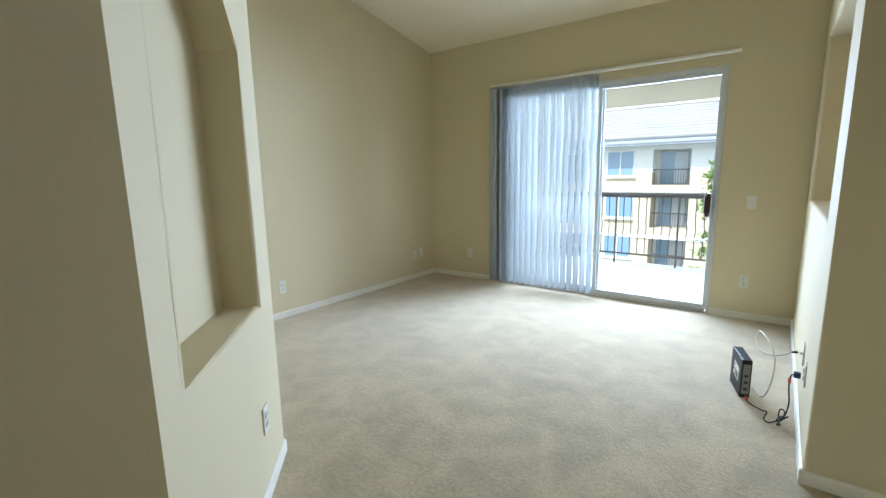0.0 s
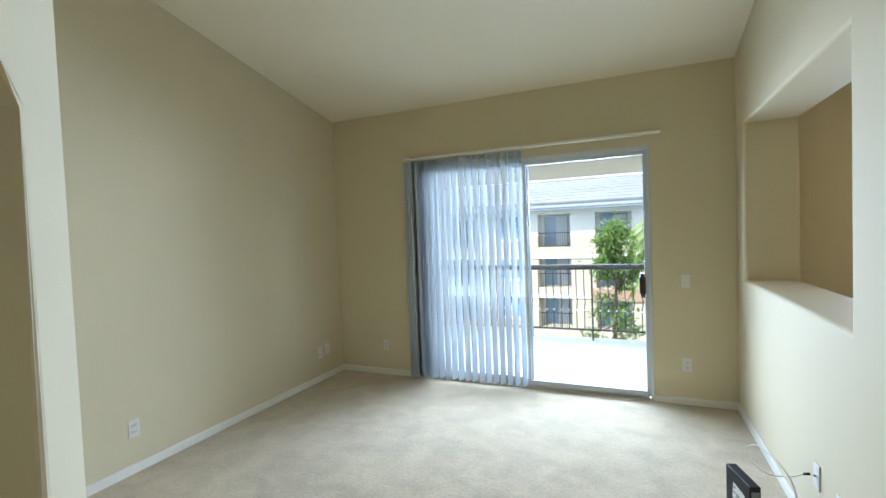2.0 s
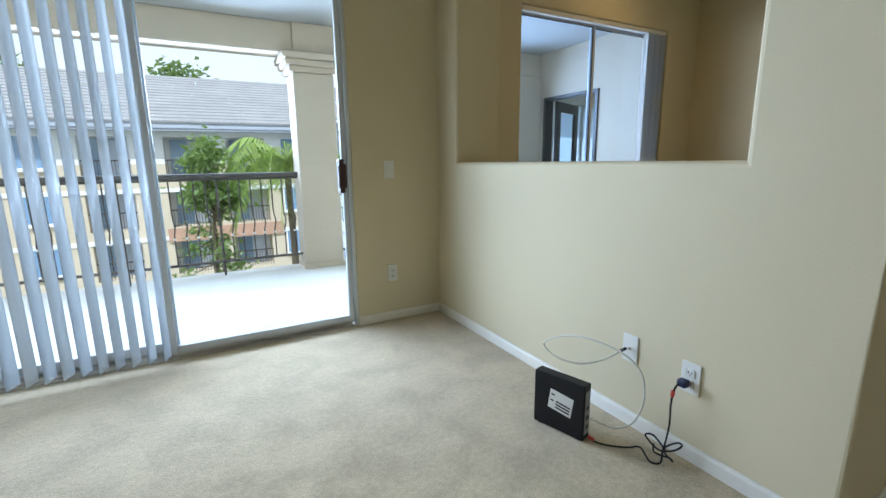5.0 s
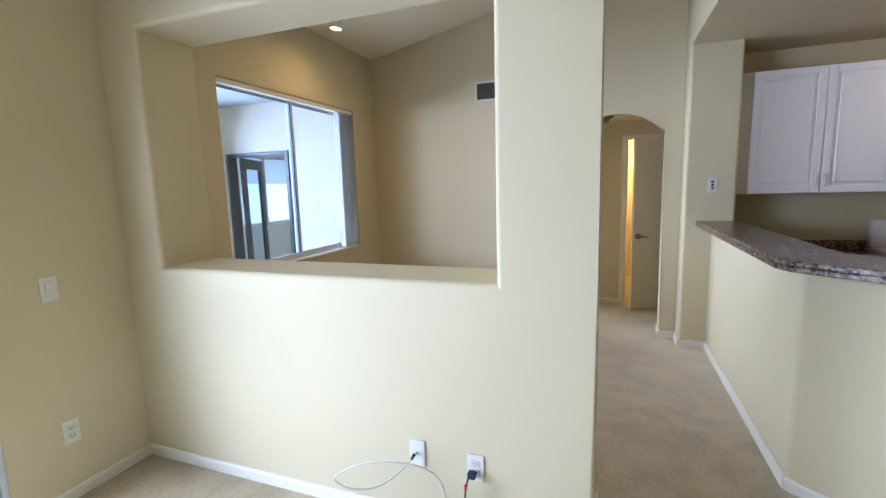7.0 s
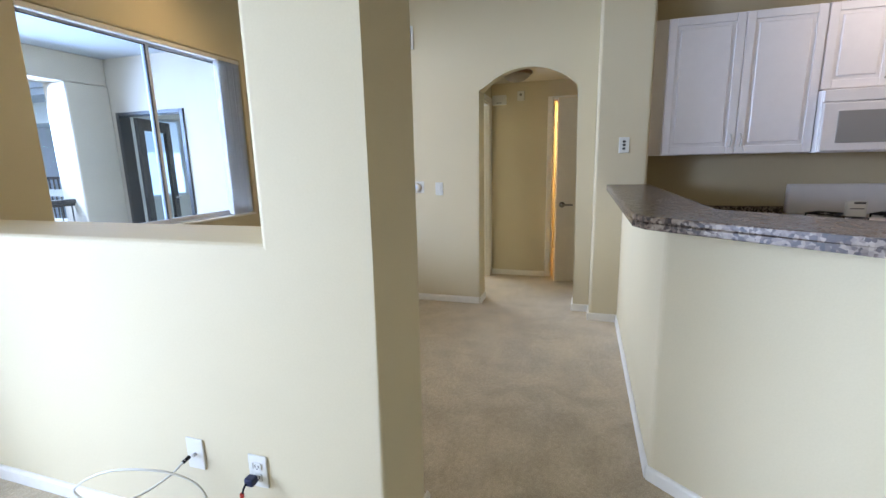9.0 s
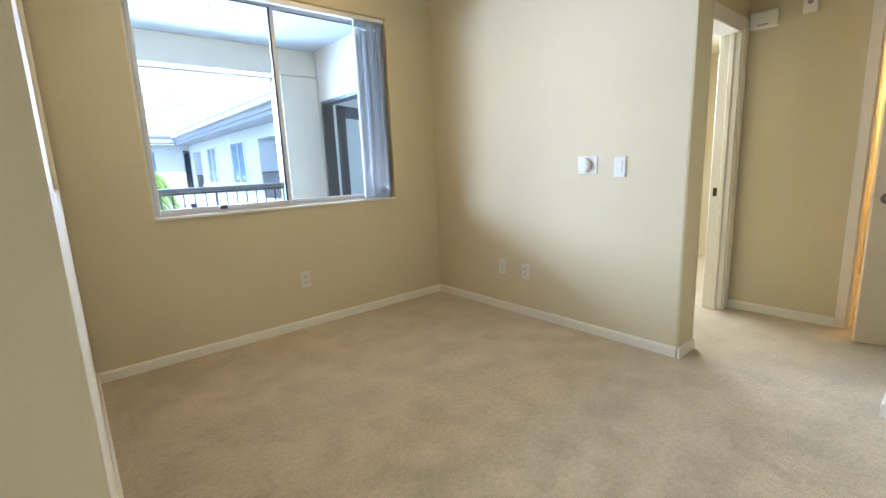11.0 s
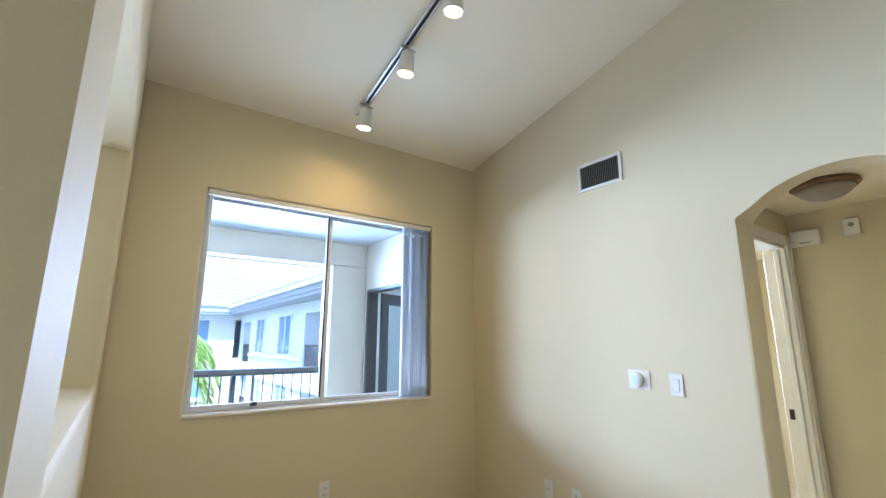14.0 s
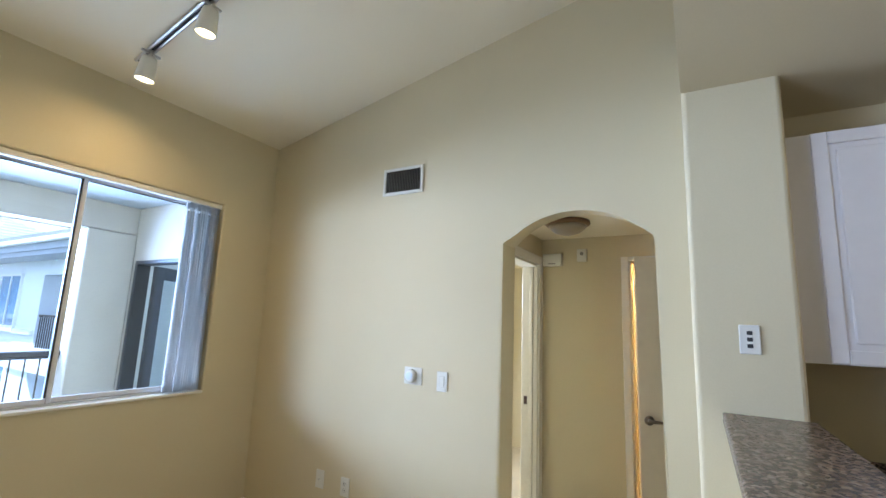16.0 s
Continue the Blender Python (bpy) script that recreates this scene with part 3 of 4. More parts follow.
part("latch", boxes((1.52, D + 0.055, Z0 + 0.03, 1.56, D + 0.072, Z0 + 0.055), bevel=0.003), IRON, win, "dark latch")
part("window_sill", boxes((A0, D - 0.012, Z0 - 0.004, A1, D + 0.07, Z0 + 0.012), bevel=0.003), TRIM, win)

bw = tagged(thing("window_2", "white framed window of the room beyond the balcony door", "window", (0, 0, 0)), kind="structure")
framed("sash", bw, 4.5, 5.23, 0.86, 2.05, 8.35, 0.035, 0.03)
framed("sash", bw, 5.23, 5.95, 0.86, 2.05, 8.35, 0.035, 0.03)

blinds = thing("vertical_blinds", "grey vertical blinds stacked at one side of the dining window", "vertical blinds", (A0 + 0.005, D + 0.03, 0))
part("headrail", boxes((0, -0.022, 2.178, A1 - A0 - 0.01, 0.022, 2.213), bevel=0.005), TRIM, blinds, "white headrail")
vm = vane_mesh(1.285)
for k in range(13):
    vane(blinds, vm, (1.40 + 0.0195 * k, 0, 2.176), 66 + (k * 37 % 21))

# ---- baseboards and casings ----
def base(name, a, b, side, h=0.06):
    """A baseboard from a to b on the floor; side: the way that it faces."""
    a, b = Vector((*a, 0)), Vector((*b, 0))
    d = (b - a).normalized()
    n = Vector((*side, 0)).normalized()
    bm = bmesh.new()
    prof = [(0.0, 0.0), (0.013, 0.0), (0.013, h - 0.012), (0.009, h - 0.003), (0.004, h), (0.0, h)]
    rows = [[bm.verts.new(p + n * o + Vector((0, 0, z))) for o, z in prof] for p in (a, b)]
    for k in range(6):
        j = (k + 1) % 6
        bm.faces.new((rows[0][k], rows[0][j], rows[1][j], rows[1][k]))
    bm.faces.new(rows[0])
    bm.faces.new(rows[1])
    setting("baseboard", bm, TRIM, "white painted baseboard", "baseboard")


NX = (0.7071, 0.7071)
for a, b, s in (((W, 1.406), (W, N), (1, 0)), ((W, N), (-2.352, N), (0, -1)), ((-0.198, N), (PW, N), (0, -1)), ((PW, PS + 0.01), (PW, N), (-1, 0)),
                ((PW - 0.013, PS), (PE + 0.013, PS), (0, -1)), ((PE, PS + 0.01), (PE, D), (1, 0)), ((PE, D), (E, D), (0, -1)), ((E, 2.92), (E, D), (-1, 0)),
                ((E - 0.013, 2.912), (E + 0.2, 2.912), (0, -1)), ((E - 0.013, 2.085), (E + 0.2, 2.085), (0, 1)), ((E, 1.954), (E, 2.085), (-1, 0)),
                ((3.04, 1.954), (E, 1.954), (0, 1)), ((3.04, 1.742), (3.04, 1.966), (-1, 0)), ((1.155, 1.74), (3.027, 1.74), (0, 1)),
                ((1.155, 1.74), (0.54, 0.99), (-0.773, 0.634)), ((-0.83, 0.642), (-1.60, 1.405), NX), ((HX, 2.422), (HX, HN), (-1, 0)), ((4.368, HN), (HX, HN), (0, -1)),
                ((-1.60, 1.405), (W, 1.405), (0, 1)), ((-0.83, -2.2), (-0.83, 0.642), (1, 0)), ((E + 0.2, HN + 0.12), (E + 0.2, 4.5), (1, 0)), ((E + 0.2, 4.5), (6.1, 4.5), (0, -1))):
    base("baseboard", a, b, s)

trim = boxes((HX - 0.014, 2.366, 0, HX + 0.004, 2.42, 1.955), (HX - 0.014, 1.495, 0, HX + 0.004, 1.56, 1.955), (HX - 0.014, 1.56, 1.92, HX + 0.004, 2.366, 1.955), (HX - 0.004, 2.354, 0, HX + 0.12, 2.3655, 1.919), bevel=0.004)
setting("door_casing", trim, TRIM, "white painted door casing in the hall", "door casing")
trim = boxes((4.285, HN - 0.014, 0, 4.367, HN + 0.004, 1.97), (3.465, HN - 0.014, 0, 3.53, HN + 0.004, 1.97), (3.53, HN - 0.014, 1.90, 4.285, HN + 0.004, 1.97), (4.267, HN - 0.004, 0, 4.284, HN + 0.125, 1.899), (4.251, HN + 0.03, 0, 4.266, HN + 0.06, 1.899), (3.531, HN - 0.004, 1.882, 4.265, HN + 0.125, 1.899), bevel=0.004)
setting("door_casing", trim, TRIM, "white painted door casing in the hall", "door casing")
sp = thing("strike_plate", "small dark metal strike plate on the door jamb", "strike plate", (4.265, HN + 0.09, 0.85))
part("plate", boxes((-0.002, -0.013, -0.03, 0.001, 0.013, 0.03), bevel=0.001), BRONZE, sp)

# the hall door, ajar
LEVER = material("lever_metal", (0.22, 0.18, 0.14), 0.3, 1.0)
leaf = thing("hall_door", "plain cream painted door standing ajar in the hall", "door", (HX - 0.012, 1.575, 0.008), 90 + 17)
part("slab", boxes((0, -0.018, 0, 0.76, 0.018, 1.905), bevel=0.003), DOORM, leaf)
for s in (-1, 1):
    bm = bmesh.new()
    rod(bm, (0.70, s * 0.018, 0.83), (0.70, s * 0.026, 0.83), 0.03, n=18)
    rod(bm, (0.70, s * 0.026, 0.83), (0.70, s * 0.065, 0.83), 0.011, n=10)
    rod(bm, (0.705, s * 0.06, 0.83), (0.60, s * 0.06, 0.828), 0.011, 0.008, n=10)
    part("handle", bm, LEVER, leaf, "dark metal lever handle", True)
part("latch_plate", boxes((0.7595, -0.012, 0.80, 0.762, 0.012, 0.86)), STEEL, leaf)
for z in (0.25, 1.65):
    bm = bmesh.new()
    rod(bm, (-0.006, 0.0, z - 0.045), (-0.006, 0.0, z + 0.045), 0.007, n=8)
    part("hinge", bm, STEEL, leaf)

# ---- plates on the walls ----
def outlet(at, turn, kind="outlet", label="white duplex wall outlet", group="wall outlets"):
    o = thing("wall_outlet" if kind == "outlet" else "wall_plate", label, "outlet" if kind == "outlet" else "wall plate", at, turn, group)
    part("plate", boxes((-0.036, -0.007, -0.058, 0.036, 0.0, 0.058), bevel=0.003, seg=2), PLASTIC, o)
    if kind == "outlet":
        for z in (-0.02, 0.02):
            bm = boxes((-0.017, -0.010, z - 0.014, 0.017, -0.0065, z + 0.014), bevel=0.004)
            s = part("socket", bm, PLASTIC, o)
            part("slot", boxes((-0.008, -0.0108, z - 0.003, -0.005, -0.0099, z + 0.007), (0.005, -0.0108, z - 0.003, 0.008, -0.0099, z + 0.006), (-0.002, -0.0108, z - 0.010, 0.002, -0.0099, z - 0.006)), DARK, s, "dark slots")
    elif kind == "jack":
        bm = bmesh.new()
        rod(bm, (0, -0.006, 0), (0, -0.018, 0), 0.006, n=10)
        part("connector", bm, STEEL, o, "threaded metal connector")
    elif kind == "buttons":
        for z in (-0.026, 0.0, 0.026):
            part("button", boxes((-0.010, -0.010, z - 0.008, 0.010, -0.0065, z + 0.008), bevel=0.002), DARK, o, "dark square button")
    else:
        part("rocker", boxes((-0.017, -0.0105, -0.033, 0.017, -0.0065, 0.033), bevel=0.003), PLASTIC, o)
    return o


outlet((W, 2.622, 0.296), 90)
outlet((W, 4.54, 0.298), 90)
outlet((W, 4.66, 0.315), 90, "jack", "small white cable jack plate", "jack plates")
outlet((-2.85, N, 0.32), 0)
outlet((0.052, N, 0.336), 0)
outlet((0.05, N, 1.038), 0, "switch", "white rocker light switch", "switches")
outlet((PW, 3.284, 0.331), -90, "jack", "white cable jack plate above the modem", "jack plates")
outlet((PW, 3.025, 0.315), -90)
outlet((1.998, D, 0.352), 0)
outlet((E, 4.208, 0.337), -90, "jack", "white cable jack plate", "jack plates")
outlet((E, 3.985, 0.33), -90)
outlet((E, 3.287, 1.063), -90, "switch", "white rocker light switch", "switches")
outlet((3.04, 1.753, 1.397), -90, "buttons", "white wall plate with three dark switches", "switches")
outlet((0.665, 1.143, 0.30), -129.35)
outlet((-1.402, 1.209, 0.33), 135)

th = thing("thermostat", "round white thermostat on a square back plate", "thermostat", (E, 3.497, 1.079), -90)
part("back_plate", boxes((-0.065, -0.006, -0.052, 0.065, 0, 0.052), bevel=0.002), PLASTIC, th)
bm = bmesh.new()
lathe(bm, [(0.042, 0), (0.042, 0.016), (0.039, 0.022), (0.030, 0.024), (0.001, 0.025)], 28, Matrix.Translation((-0.012, -0.006, 0)) @ Matrix.Rotation(radians(90), 4, "X"))
part("dial", bm, PLASTIC, th, "", True)
part("display", lathe(bmesh.new(), [(0.024, 0), (0.024, 0.002), (0.001, 0.0022)], 24, Matrix.Translation((-0.012, -0.0308, 0)) @ Matrix.Rotation(radians(90), 4, "X")), material("pale_display", (0.62, 0.70, 0.78), 0.2), th, "pale blue-grey face")

vent = thing("air_vent", "white wall register with dark vertical slats", "air vent", (E, 3.656, 2.367), -90)
VW, VH = 0.165, 0.097
part("backing", boxes((-VW + 0.02, -0.004, -VH + 0.02, VW - 0.02, -0.001, VH - 0.02)), DARK, vent, "dark duct behind the slats")
part("frame", boxes((-VW, -0.012, -VH, -VW + 0.022, 0, VH), (VW - 0.022, -0.012, -VH, VW, 0, VH), (-VW + 0.022, -0.012, VH - 0.022, VW - 0.022, 0, VH), (-VW + 0.022, -0.012, -VH, VW - 0.022, 0, -VH + 0.022), bevel=0.003), PLASTIC, vent)
SLAT = material("slat_grey", (0.22, 0.21, 0.19), 0.5)
for k in range(21):
    s = part("slat", boxes((-0.0015, -0.006, -VH + 0.022, 0.0015, 0.006, VH - 0.022)), SLAT, vent)
    s.matrix_basis = pose(-VW + 0.03 + k * (2 * VW - 0.06) / 20, -0.011, 0, 0, 0, 30)

ch = thing("door_chime", "white plastic chime box high on the hall wall", "chime box", (HX, 2.935, 1.945), -90)
part("case", boxes((-0.075, -0.05, -0.05, 0.075, 0, 0.05), bevel=0.006, seg=2), PLASTIC, ch)
part("grille", boxes((-0.03, -0.0515, -0.036, 0.03, -0.0495, -0.028)), SLAT, ch)
al = thing("alarm_sounder", "small square white alarm sounder in the hall", "alarm", (HX, 2.705, 1.978), -90)
part("case", boxes((-0.038, -0.022, -0.05, 0.038, 0, 0.05), bevel=0.004), PLASTIC, al)
part("lens", lathe(bmesh.new(), [(0.014, 0), (0.014, 0.004), (0.001, 0.006)], 16, Matrix.Translation((0, -0.022, 0.012)) @ Matrix.Rotation(radians(90), 4, "X")), SLAT, al)
dome = thing("ceiling_light", "unlit frosted dome ceiling light with a bronze rim", "ceiling light", (3.79, 2.67, HC))
part("rim", lathe(bmesh.new(), [(0.145, 0), (0.15, -0.02), (0.135, -0.032), (0.12, -0.03)], 28), material("bronze_rim", (0.20, 0.12, 0.07), 0.4, 0.7), dome, "brown bronze rim", True)
part("bowl", lathe(bmesh.new(), [(0.128, -0.024), (0.115, -0.052), (0.08, -0.078), (0.035, -0.092), (0.002, -0.095)], 28), material("frosted_glass", (0.30, 0.25, 0.18), 0.45, grain=0.1, grain_scale=12), dome, "frosted glass bowl", True)

# ---- track lights ----
BULB = glow("lamp_face", (1.0, 0.74, 0.30), 8)
CAN = material("lamp_can", (0.72, 0.70, 0.64), 0.45)
track = thing("track_light", "ceiling track with three lit white spotlights", "track light", (0, 0, 0))
TX = 2.0
tr = bmesh.new()
for x in (-0.016, 0.016):
    a, b = Vector((TX + x, 4.70, CEIL_Z(4.70) - 0.02)), Vector((TX + x - 0.03, 3.20, CEIL_Z(3.20) - 0.02))
    rod(tr, a, b, 0.008, n=6)
part("track", tr, STEEL, track, "brushed metal double rail")
part("track_bed", rod(bmesh.new(), (TX, 4.70, CEIL_Z(4.70) - 0.008), (TX - 0.03, 3.20, CEIL_Z(3.20) - 0.008), 0.012, n=6), DARK, track)
for y in (4.567, 4.022, 3.555):
    x, zc = TX, CEIL_Z(y) - 0.03
    s = new("spotlight")
    s.parent = track
    s.matrix_basis = pose(x, y, zc, 4, 3, 0)
    can = part("can", lathe(bmesh.new(), [(0.012, 0.02), (0.012, -0.02), (0.036, -0.03), (0.042, -0.05), (0.052, -0.168), (0.049, -0.172), (0.045, -0.155), (0.04, -0.14)], 22), CAN, track, "white tapered lamp can", True)
    can.matrix_basis = s.matrix_basis.copy()
    bm = boxes((-0.05, -0.008, -0.012, 0.05, 0.008, 0.002), bevel=0.002)
    part("clip", bm, STEEL, can)
    part("bulb", lathe(bmesh.new(), [(0.001, -0.166), (0.03, -0.165), (0.0445, -0.160), (0.04, -0.15)], 22), BULB, can, "glowing warm lamp face")
    bpy.data.objects.remove(s)
    lt = new("spot_beam", bpy.data.lights.new("spot_beam", "SPOT"))
    lt.data.energy, lt.data.color, lt.data.spot_size, lt.data.spot_blend, lt.data.shadow_soft_size = 5.0, (1.0, 0.70, 0.34), radians(168), 1.0, 0.05
    lt.matrix_world = pose(x, y, zc - 0.176, 4, 3, 0)

# ---- modem and its cables ----
BLACK = material("black_plastic", (0.006, 0.006, 0.007), 0.45, spec=0.3)
md = thing("modem", "black modem standing on edge on the carpet", "modem", (0.087, 3.482, 0), -73.7)
part("case", boxes((0, 0, 0.004, 0.226, 0.052, 0.236), bevel=0.005, seg=2), BLACK, md)
lab = part("label", boxes((0.072, -0.0012, 0.088, 0.176, 0.001, 0.172)), PLASTIC, md, "white printed sticker")
lab.matrix_basis = Matrix.Translation((0.124, 0, 0.13)) @ Matrix.Rotation(radians(8), 4, "Y") @ Matrix.Translation((-0.124, 0, -0.13))
for k, (a, b) in enumerate(((0.105, 0.168), (0.105, 0.168), (0.105, 0.168), (0.08, 0.094), (0.08, 0.094))):
    z = (0.128, 0.115, 0.102, 0.152, 0.125)[k]
    part("print_bar", boxes((a, -0.0026, z - 0.003, b, -0.0008, z + 0.003)), DARK, lab)
part("back_panel", boxes((0.2255, 0.008, 0.03, 0.2275, 0.044, 0.21)), SLAT, md, "grey socket panel")
for z in (0.06, 0.1, 0.14):
    part("port", boxes((0.227, 0.016, z - 0.008, 0.2285, 0.036, z + 0.008)), DARK, md)
for x in (0.02, 0.19):
    part("foot", boxes((x, 0.006, 0, x + 0.02, 0.046, 0.005)), BLACK, md)
cb = thing("coaxial_cable", "loose white cable looped from the wall jack to the modem", "cable")
WHITE_CABLE = material("white_cable", (0.62, 0.59, 0.50), 0.4)
tube("cable", [(0.375, 3.287, 0.334), (0.33, 3.325, 0.29), (0.26, 3.40, 0.252), (0.21, 3.495, 0.258), (0.195, 3.552, 0.292), (0.20, 3.53, 0.325), (0.215, 3.44, 0.372), (0.235, 3.34, 0.39), (0.27, 3.22, 0.375), (0.295, 3.14, 0.32), (0.292, 3.115, 0.22), (0.275, 3.14, 0.12), (0.25, 3.20, 0.07), (0.225, 3.26, 0.07), (0.196, 3.298, 0.085)], 0.0036, WHITE_CABLE, cb)
bm = bmesh.new()
rod(bm, (0.393, 3.287, 0.334), (0.368, 3.291, 0.328), 0.0065, n=8)
part("connector", bm, BLACK, cb, "dark screw connector")
pc = thing("power_cord", "black power cord with a bundled knot and red ties", "power cord")
tube("cord", [(0.385, 3.033, 0.302), (0.365, 3.045, 0.285), (0.362, 3.055, 0.22), (0.37, 3.058, 0.13), (0.36, 3.06, 0.06), (0.34, 3.055, 0.03), (0.30, 3.035, 0.008), (0.275, 3.06, 0.008), (0.285, 3.11, 0.03), (0.265, 3.15, 0.012), (0.215, 3.20, 0.008), (0.185, 3.25, 0.012), (0.178, 3.292, 0.045)], 0.0036, BLACK, pc)
tube("bundle", [(0.35, 3.05, 0.03), (0.36, 3.11, 0.055), (0.34, 3.13, 0.05), (0.335, 3.07, 0.028), (0.345, 3.02, 0.05), (0.365, 3.00, 0.075), (0.37, 3.025, 0.07), (0.35, 3.06, 0.03), (0.33, 3.01, 0.02), (0.345, 3.03, 0.014), (0.33, 3.08, 0.012), (0.35, 3.10, 0.03)], 0.0036, BLACK, pc)
part("plug", boxes((0.372, 3.016, 0.286, 0.402, 3.05, 0.314), bevel=0.006, seg=2), material("navy_plug", (0.01, 0.014, 0.05), 0.4), pc, "dark blue plug")
RED = material("red_tie", (0.55, 0.05, 0.03), 0.5)
part("tie", rod(bmesh.new(), (0.361, 3.05, 0.268), (0.362, 3.053, 0.245), 0.007, n=8), RED, pc, "red cord tie")
part("tie", rod(bmesh.new(), (0.19, 3.243, 0.012), (0.183, 3.265, 0.018), 0.007, n=8), RED, pc, "red cord tie")

# ---- balcony door ----
bd = thing("balcony_door", "dark brown glazed balcony door swung open into the room", "door", (BX + 0.155, 7.145, BF + 0.01), 25)
BROWN = material("dark_brown_paint", (0.024, 0.021, 0.02), 0.45)
LW, LH = 0.84, 2.0
part("leaf", boxes((0, -0.02, 0, 0.14, 0.02, LH), (LW - 0.14, -0.02, 0, LW, 0.02, LH), (0.14, -0.02, 0, LW - 0.14, 0.02, 0.25), (0.14, -0.02, LH - 0.14, LW - 0.14, 0.02, LH), bevel=0.004), BROWN, bd)
gl = part("pane", boxes((0.14, -0.004, 0.25, LW - 0.14, 0.004, LH - 0.14)), GLASS, bd)
gl.visible_shadow = False
bm = bmesh.new()
rod(bm, (LW - 0.06, -0.02, 1.0), (LW - 0.06, -0.06, 1.0), 0.012, n=8)
rod(bm, (LW - 0.06, -0.055, 1.0), (LW - 0.16, -0.055, 1.0), 0.010, n=8)
part("handle", bm, STEEL, bd)
trim = boxes((BX - 0.02, 7.17, BF, BX + 0.12, 7.219, 1.939), (BX - 0.02, 6.231, BF, BX + 0.12, 6.28, 1.939), (BX - 0.02, 6.28, 1.90, BX + 0.12, 7.17, 1.939), bevel=0.004)
setting("door_jamb", boxes((BX + 0.121, 7.175, BF, BX + 0.15, 7.219, 1.90)), TRIM, "white inner jamb of the balcony doorway", "door jamb")
setting("door_frame", trim, BROWN, "dark brown balcony door frame", "door frame")
sk = thing("sprinkler_head", "small metal sprinkler on the balcony ceiling", "sprinkler", (1.95, 6.3, 2.53))
part("stem", lathe(bmesh.new(), [(0.025, 0), (0.025, -0.006), (0.008, -0.01), (0.008, -0.035), (0.018, -0.038), (0.001, -0.042)], 12), STEEL, sk)

# ---- kitchen ----
def cabinet_door(parent, y0, y1, z0, z1, x, handle_y):
    """A white raised-panel door that faces west, at x."""
    d = part("door", boxes((x - 0.02, y0, z0, x, y0 + 0.055, z1), (x - 0.02, y1 - 0.055, z0, x, y1, z1), (x - 0.02, y0 + 0.055, z0, x, y1 - 0.055, z0 + 0.055), (x - 0.02, y0 + 0.055, z1 - 0.055, x, y1 - 0.055, z1), bevel=0.004, seg=2), CAB, parent)
    part("panel", boxes((x - 0.010, y0 + 0.05, z0 + 0.05, x - 0.002, y1 - 0.05, z1 - 0.05), (x - 0.019, y0 + 0.078, z0 + 0.078, x - 0.008, y1 - 0.078, z1 - 0.078), bevel=0.006), CAB, d)
    bm = bmesh.new()
    pts = [(x - 0.02, z0 + 0.05), (x - 0.042, z0 + 0.06), (x - 0.048, z0 + 0.095), (x - 0.042, z0 + 0.13), (x - 0.02, z0 + 0.14)]
    for (a, za), (b, zb) in zip(pts, pts[1:]):
        rod(bm, (a, handle_y, za), (b, handle_y, zb), 0.005, n=7)
    part("handle", bm, STEEL, d, "bowed metal pull")
    return d


CX = 3.2
for label, y0, y1, z0, z1, doors in (("white raised-panel wall cabinet with two doors", 0.517, 1.578, 1.312, 2.285, ((0.992, 1.475), (0.52, 0.987))),
                                     ("short white wall cabinet above the microwave", -0.251, 0.513, 1.73, 2.285, ((0.135, 0.51), (-0.248, 0.13))),
                                     ("white raised-panel wall cabinet beside the microwave", -0.90, -0.255, 1.312, 2.285, ((-0.575, -0.26), (-0.895, -0.58)))):
    c = thing("wall_cabinet", label, "cabinet", (0, 0, 0), 0, "kitchen wall cabinets")
    part("body", boxes((CX, y0, z0, 3.528, y1, z1), bevel=0.002), CAB, c)
    for k, (a, b) in enumerate(doors):
        cabinet_door(c, a, b, z0 + 0.004, z1 - 0.004, CX - 0.001, a + 0.03 if k == 0 else b - 0.03)

mw = thing("microwave", "white over-the-range microwave with a grey window", "microwave", (0, 0, -0.03))
MX = 3.13
part("body", boxes((MX, -0.25, 1.336, 3.527, 0.512, 1.752), bevel=0.006), CAB, mw)
part("door", boxes((MX - 0.025, -0.06, 1.345, MX - 0.001, 0.505, 1.665), bevel=0.008, seg=2), CAB, mw)
part("window", boxes((MX - 0.028, 0.06, 1.40, MX - 0.0245, 0.42, 1.61), bevel=0.002), material("microwave_window", (0.30, 0.29, 0.28), 0.2), mw, "dark grey mesh window")
part("control_panel", boxes((MX - 0.025, -0.245, 1.345, MX - 0.001, -0.065, 1.665), bevel=0.006), CAB, mw)
part("display", boxes((MX - 0.0275, -0.20, 1.60, MX - 0.0245, -0.10, 1.635)), DARK, mw, "dark display")
for r in range(4):
    for q in range(3):
        part("key", boxes((MX - 0.0265, -0.20 + q * 0.036, 1.40 + r * 0.044, MX - 0.0245, -0.172 + q * 0.036, 1.428 + r * 0.044)), PLASTIC, mw)
part("top_grille", boxes((MX - 0.02, -0.245, 1.672, MX - 0.001, 0.508, 1.748), bevel=0.004), CAB, mw)
bm = bmesh.new()
pts = [(MX - 0.025, 1.37), (MX - 0.06, 1.40), (MX - 0.068, 1.505), (MX - 0.06, 1.61), (MX - 0.025, 1.64)]
for (a, za), (b, zb) in zip(pts, pts[1:]):
    rod(bm, (a, -0.02, za), (b, -0.02, zb), 0.011, n=8)
part("handle", bm, CAB, mw, "white bowed handle", True)

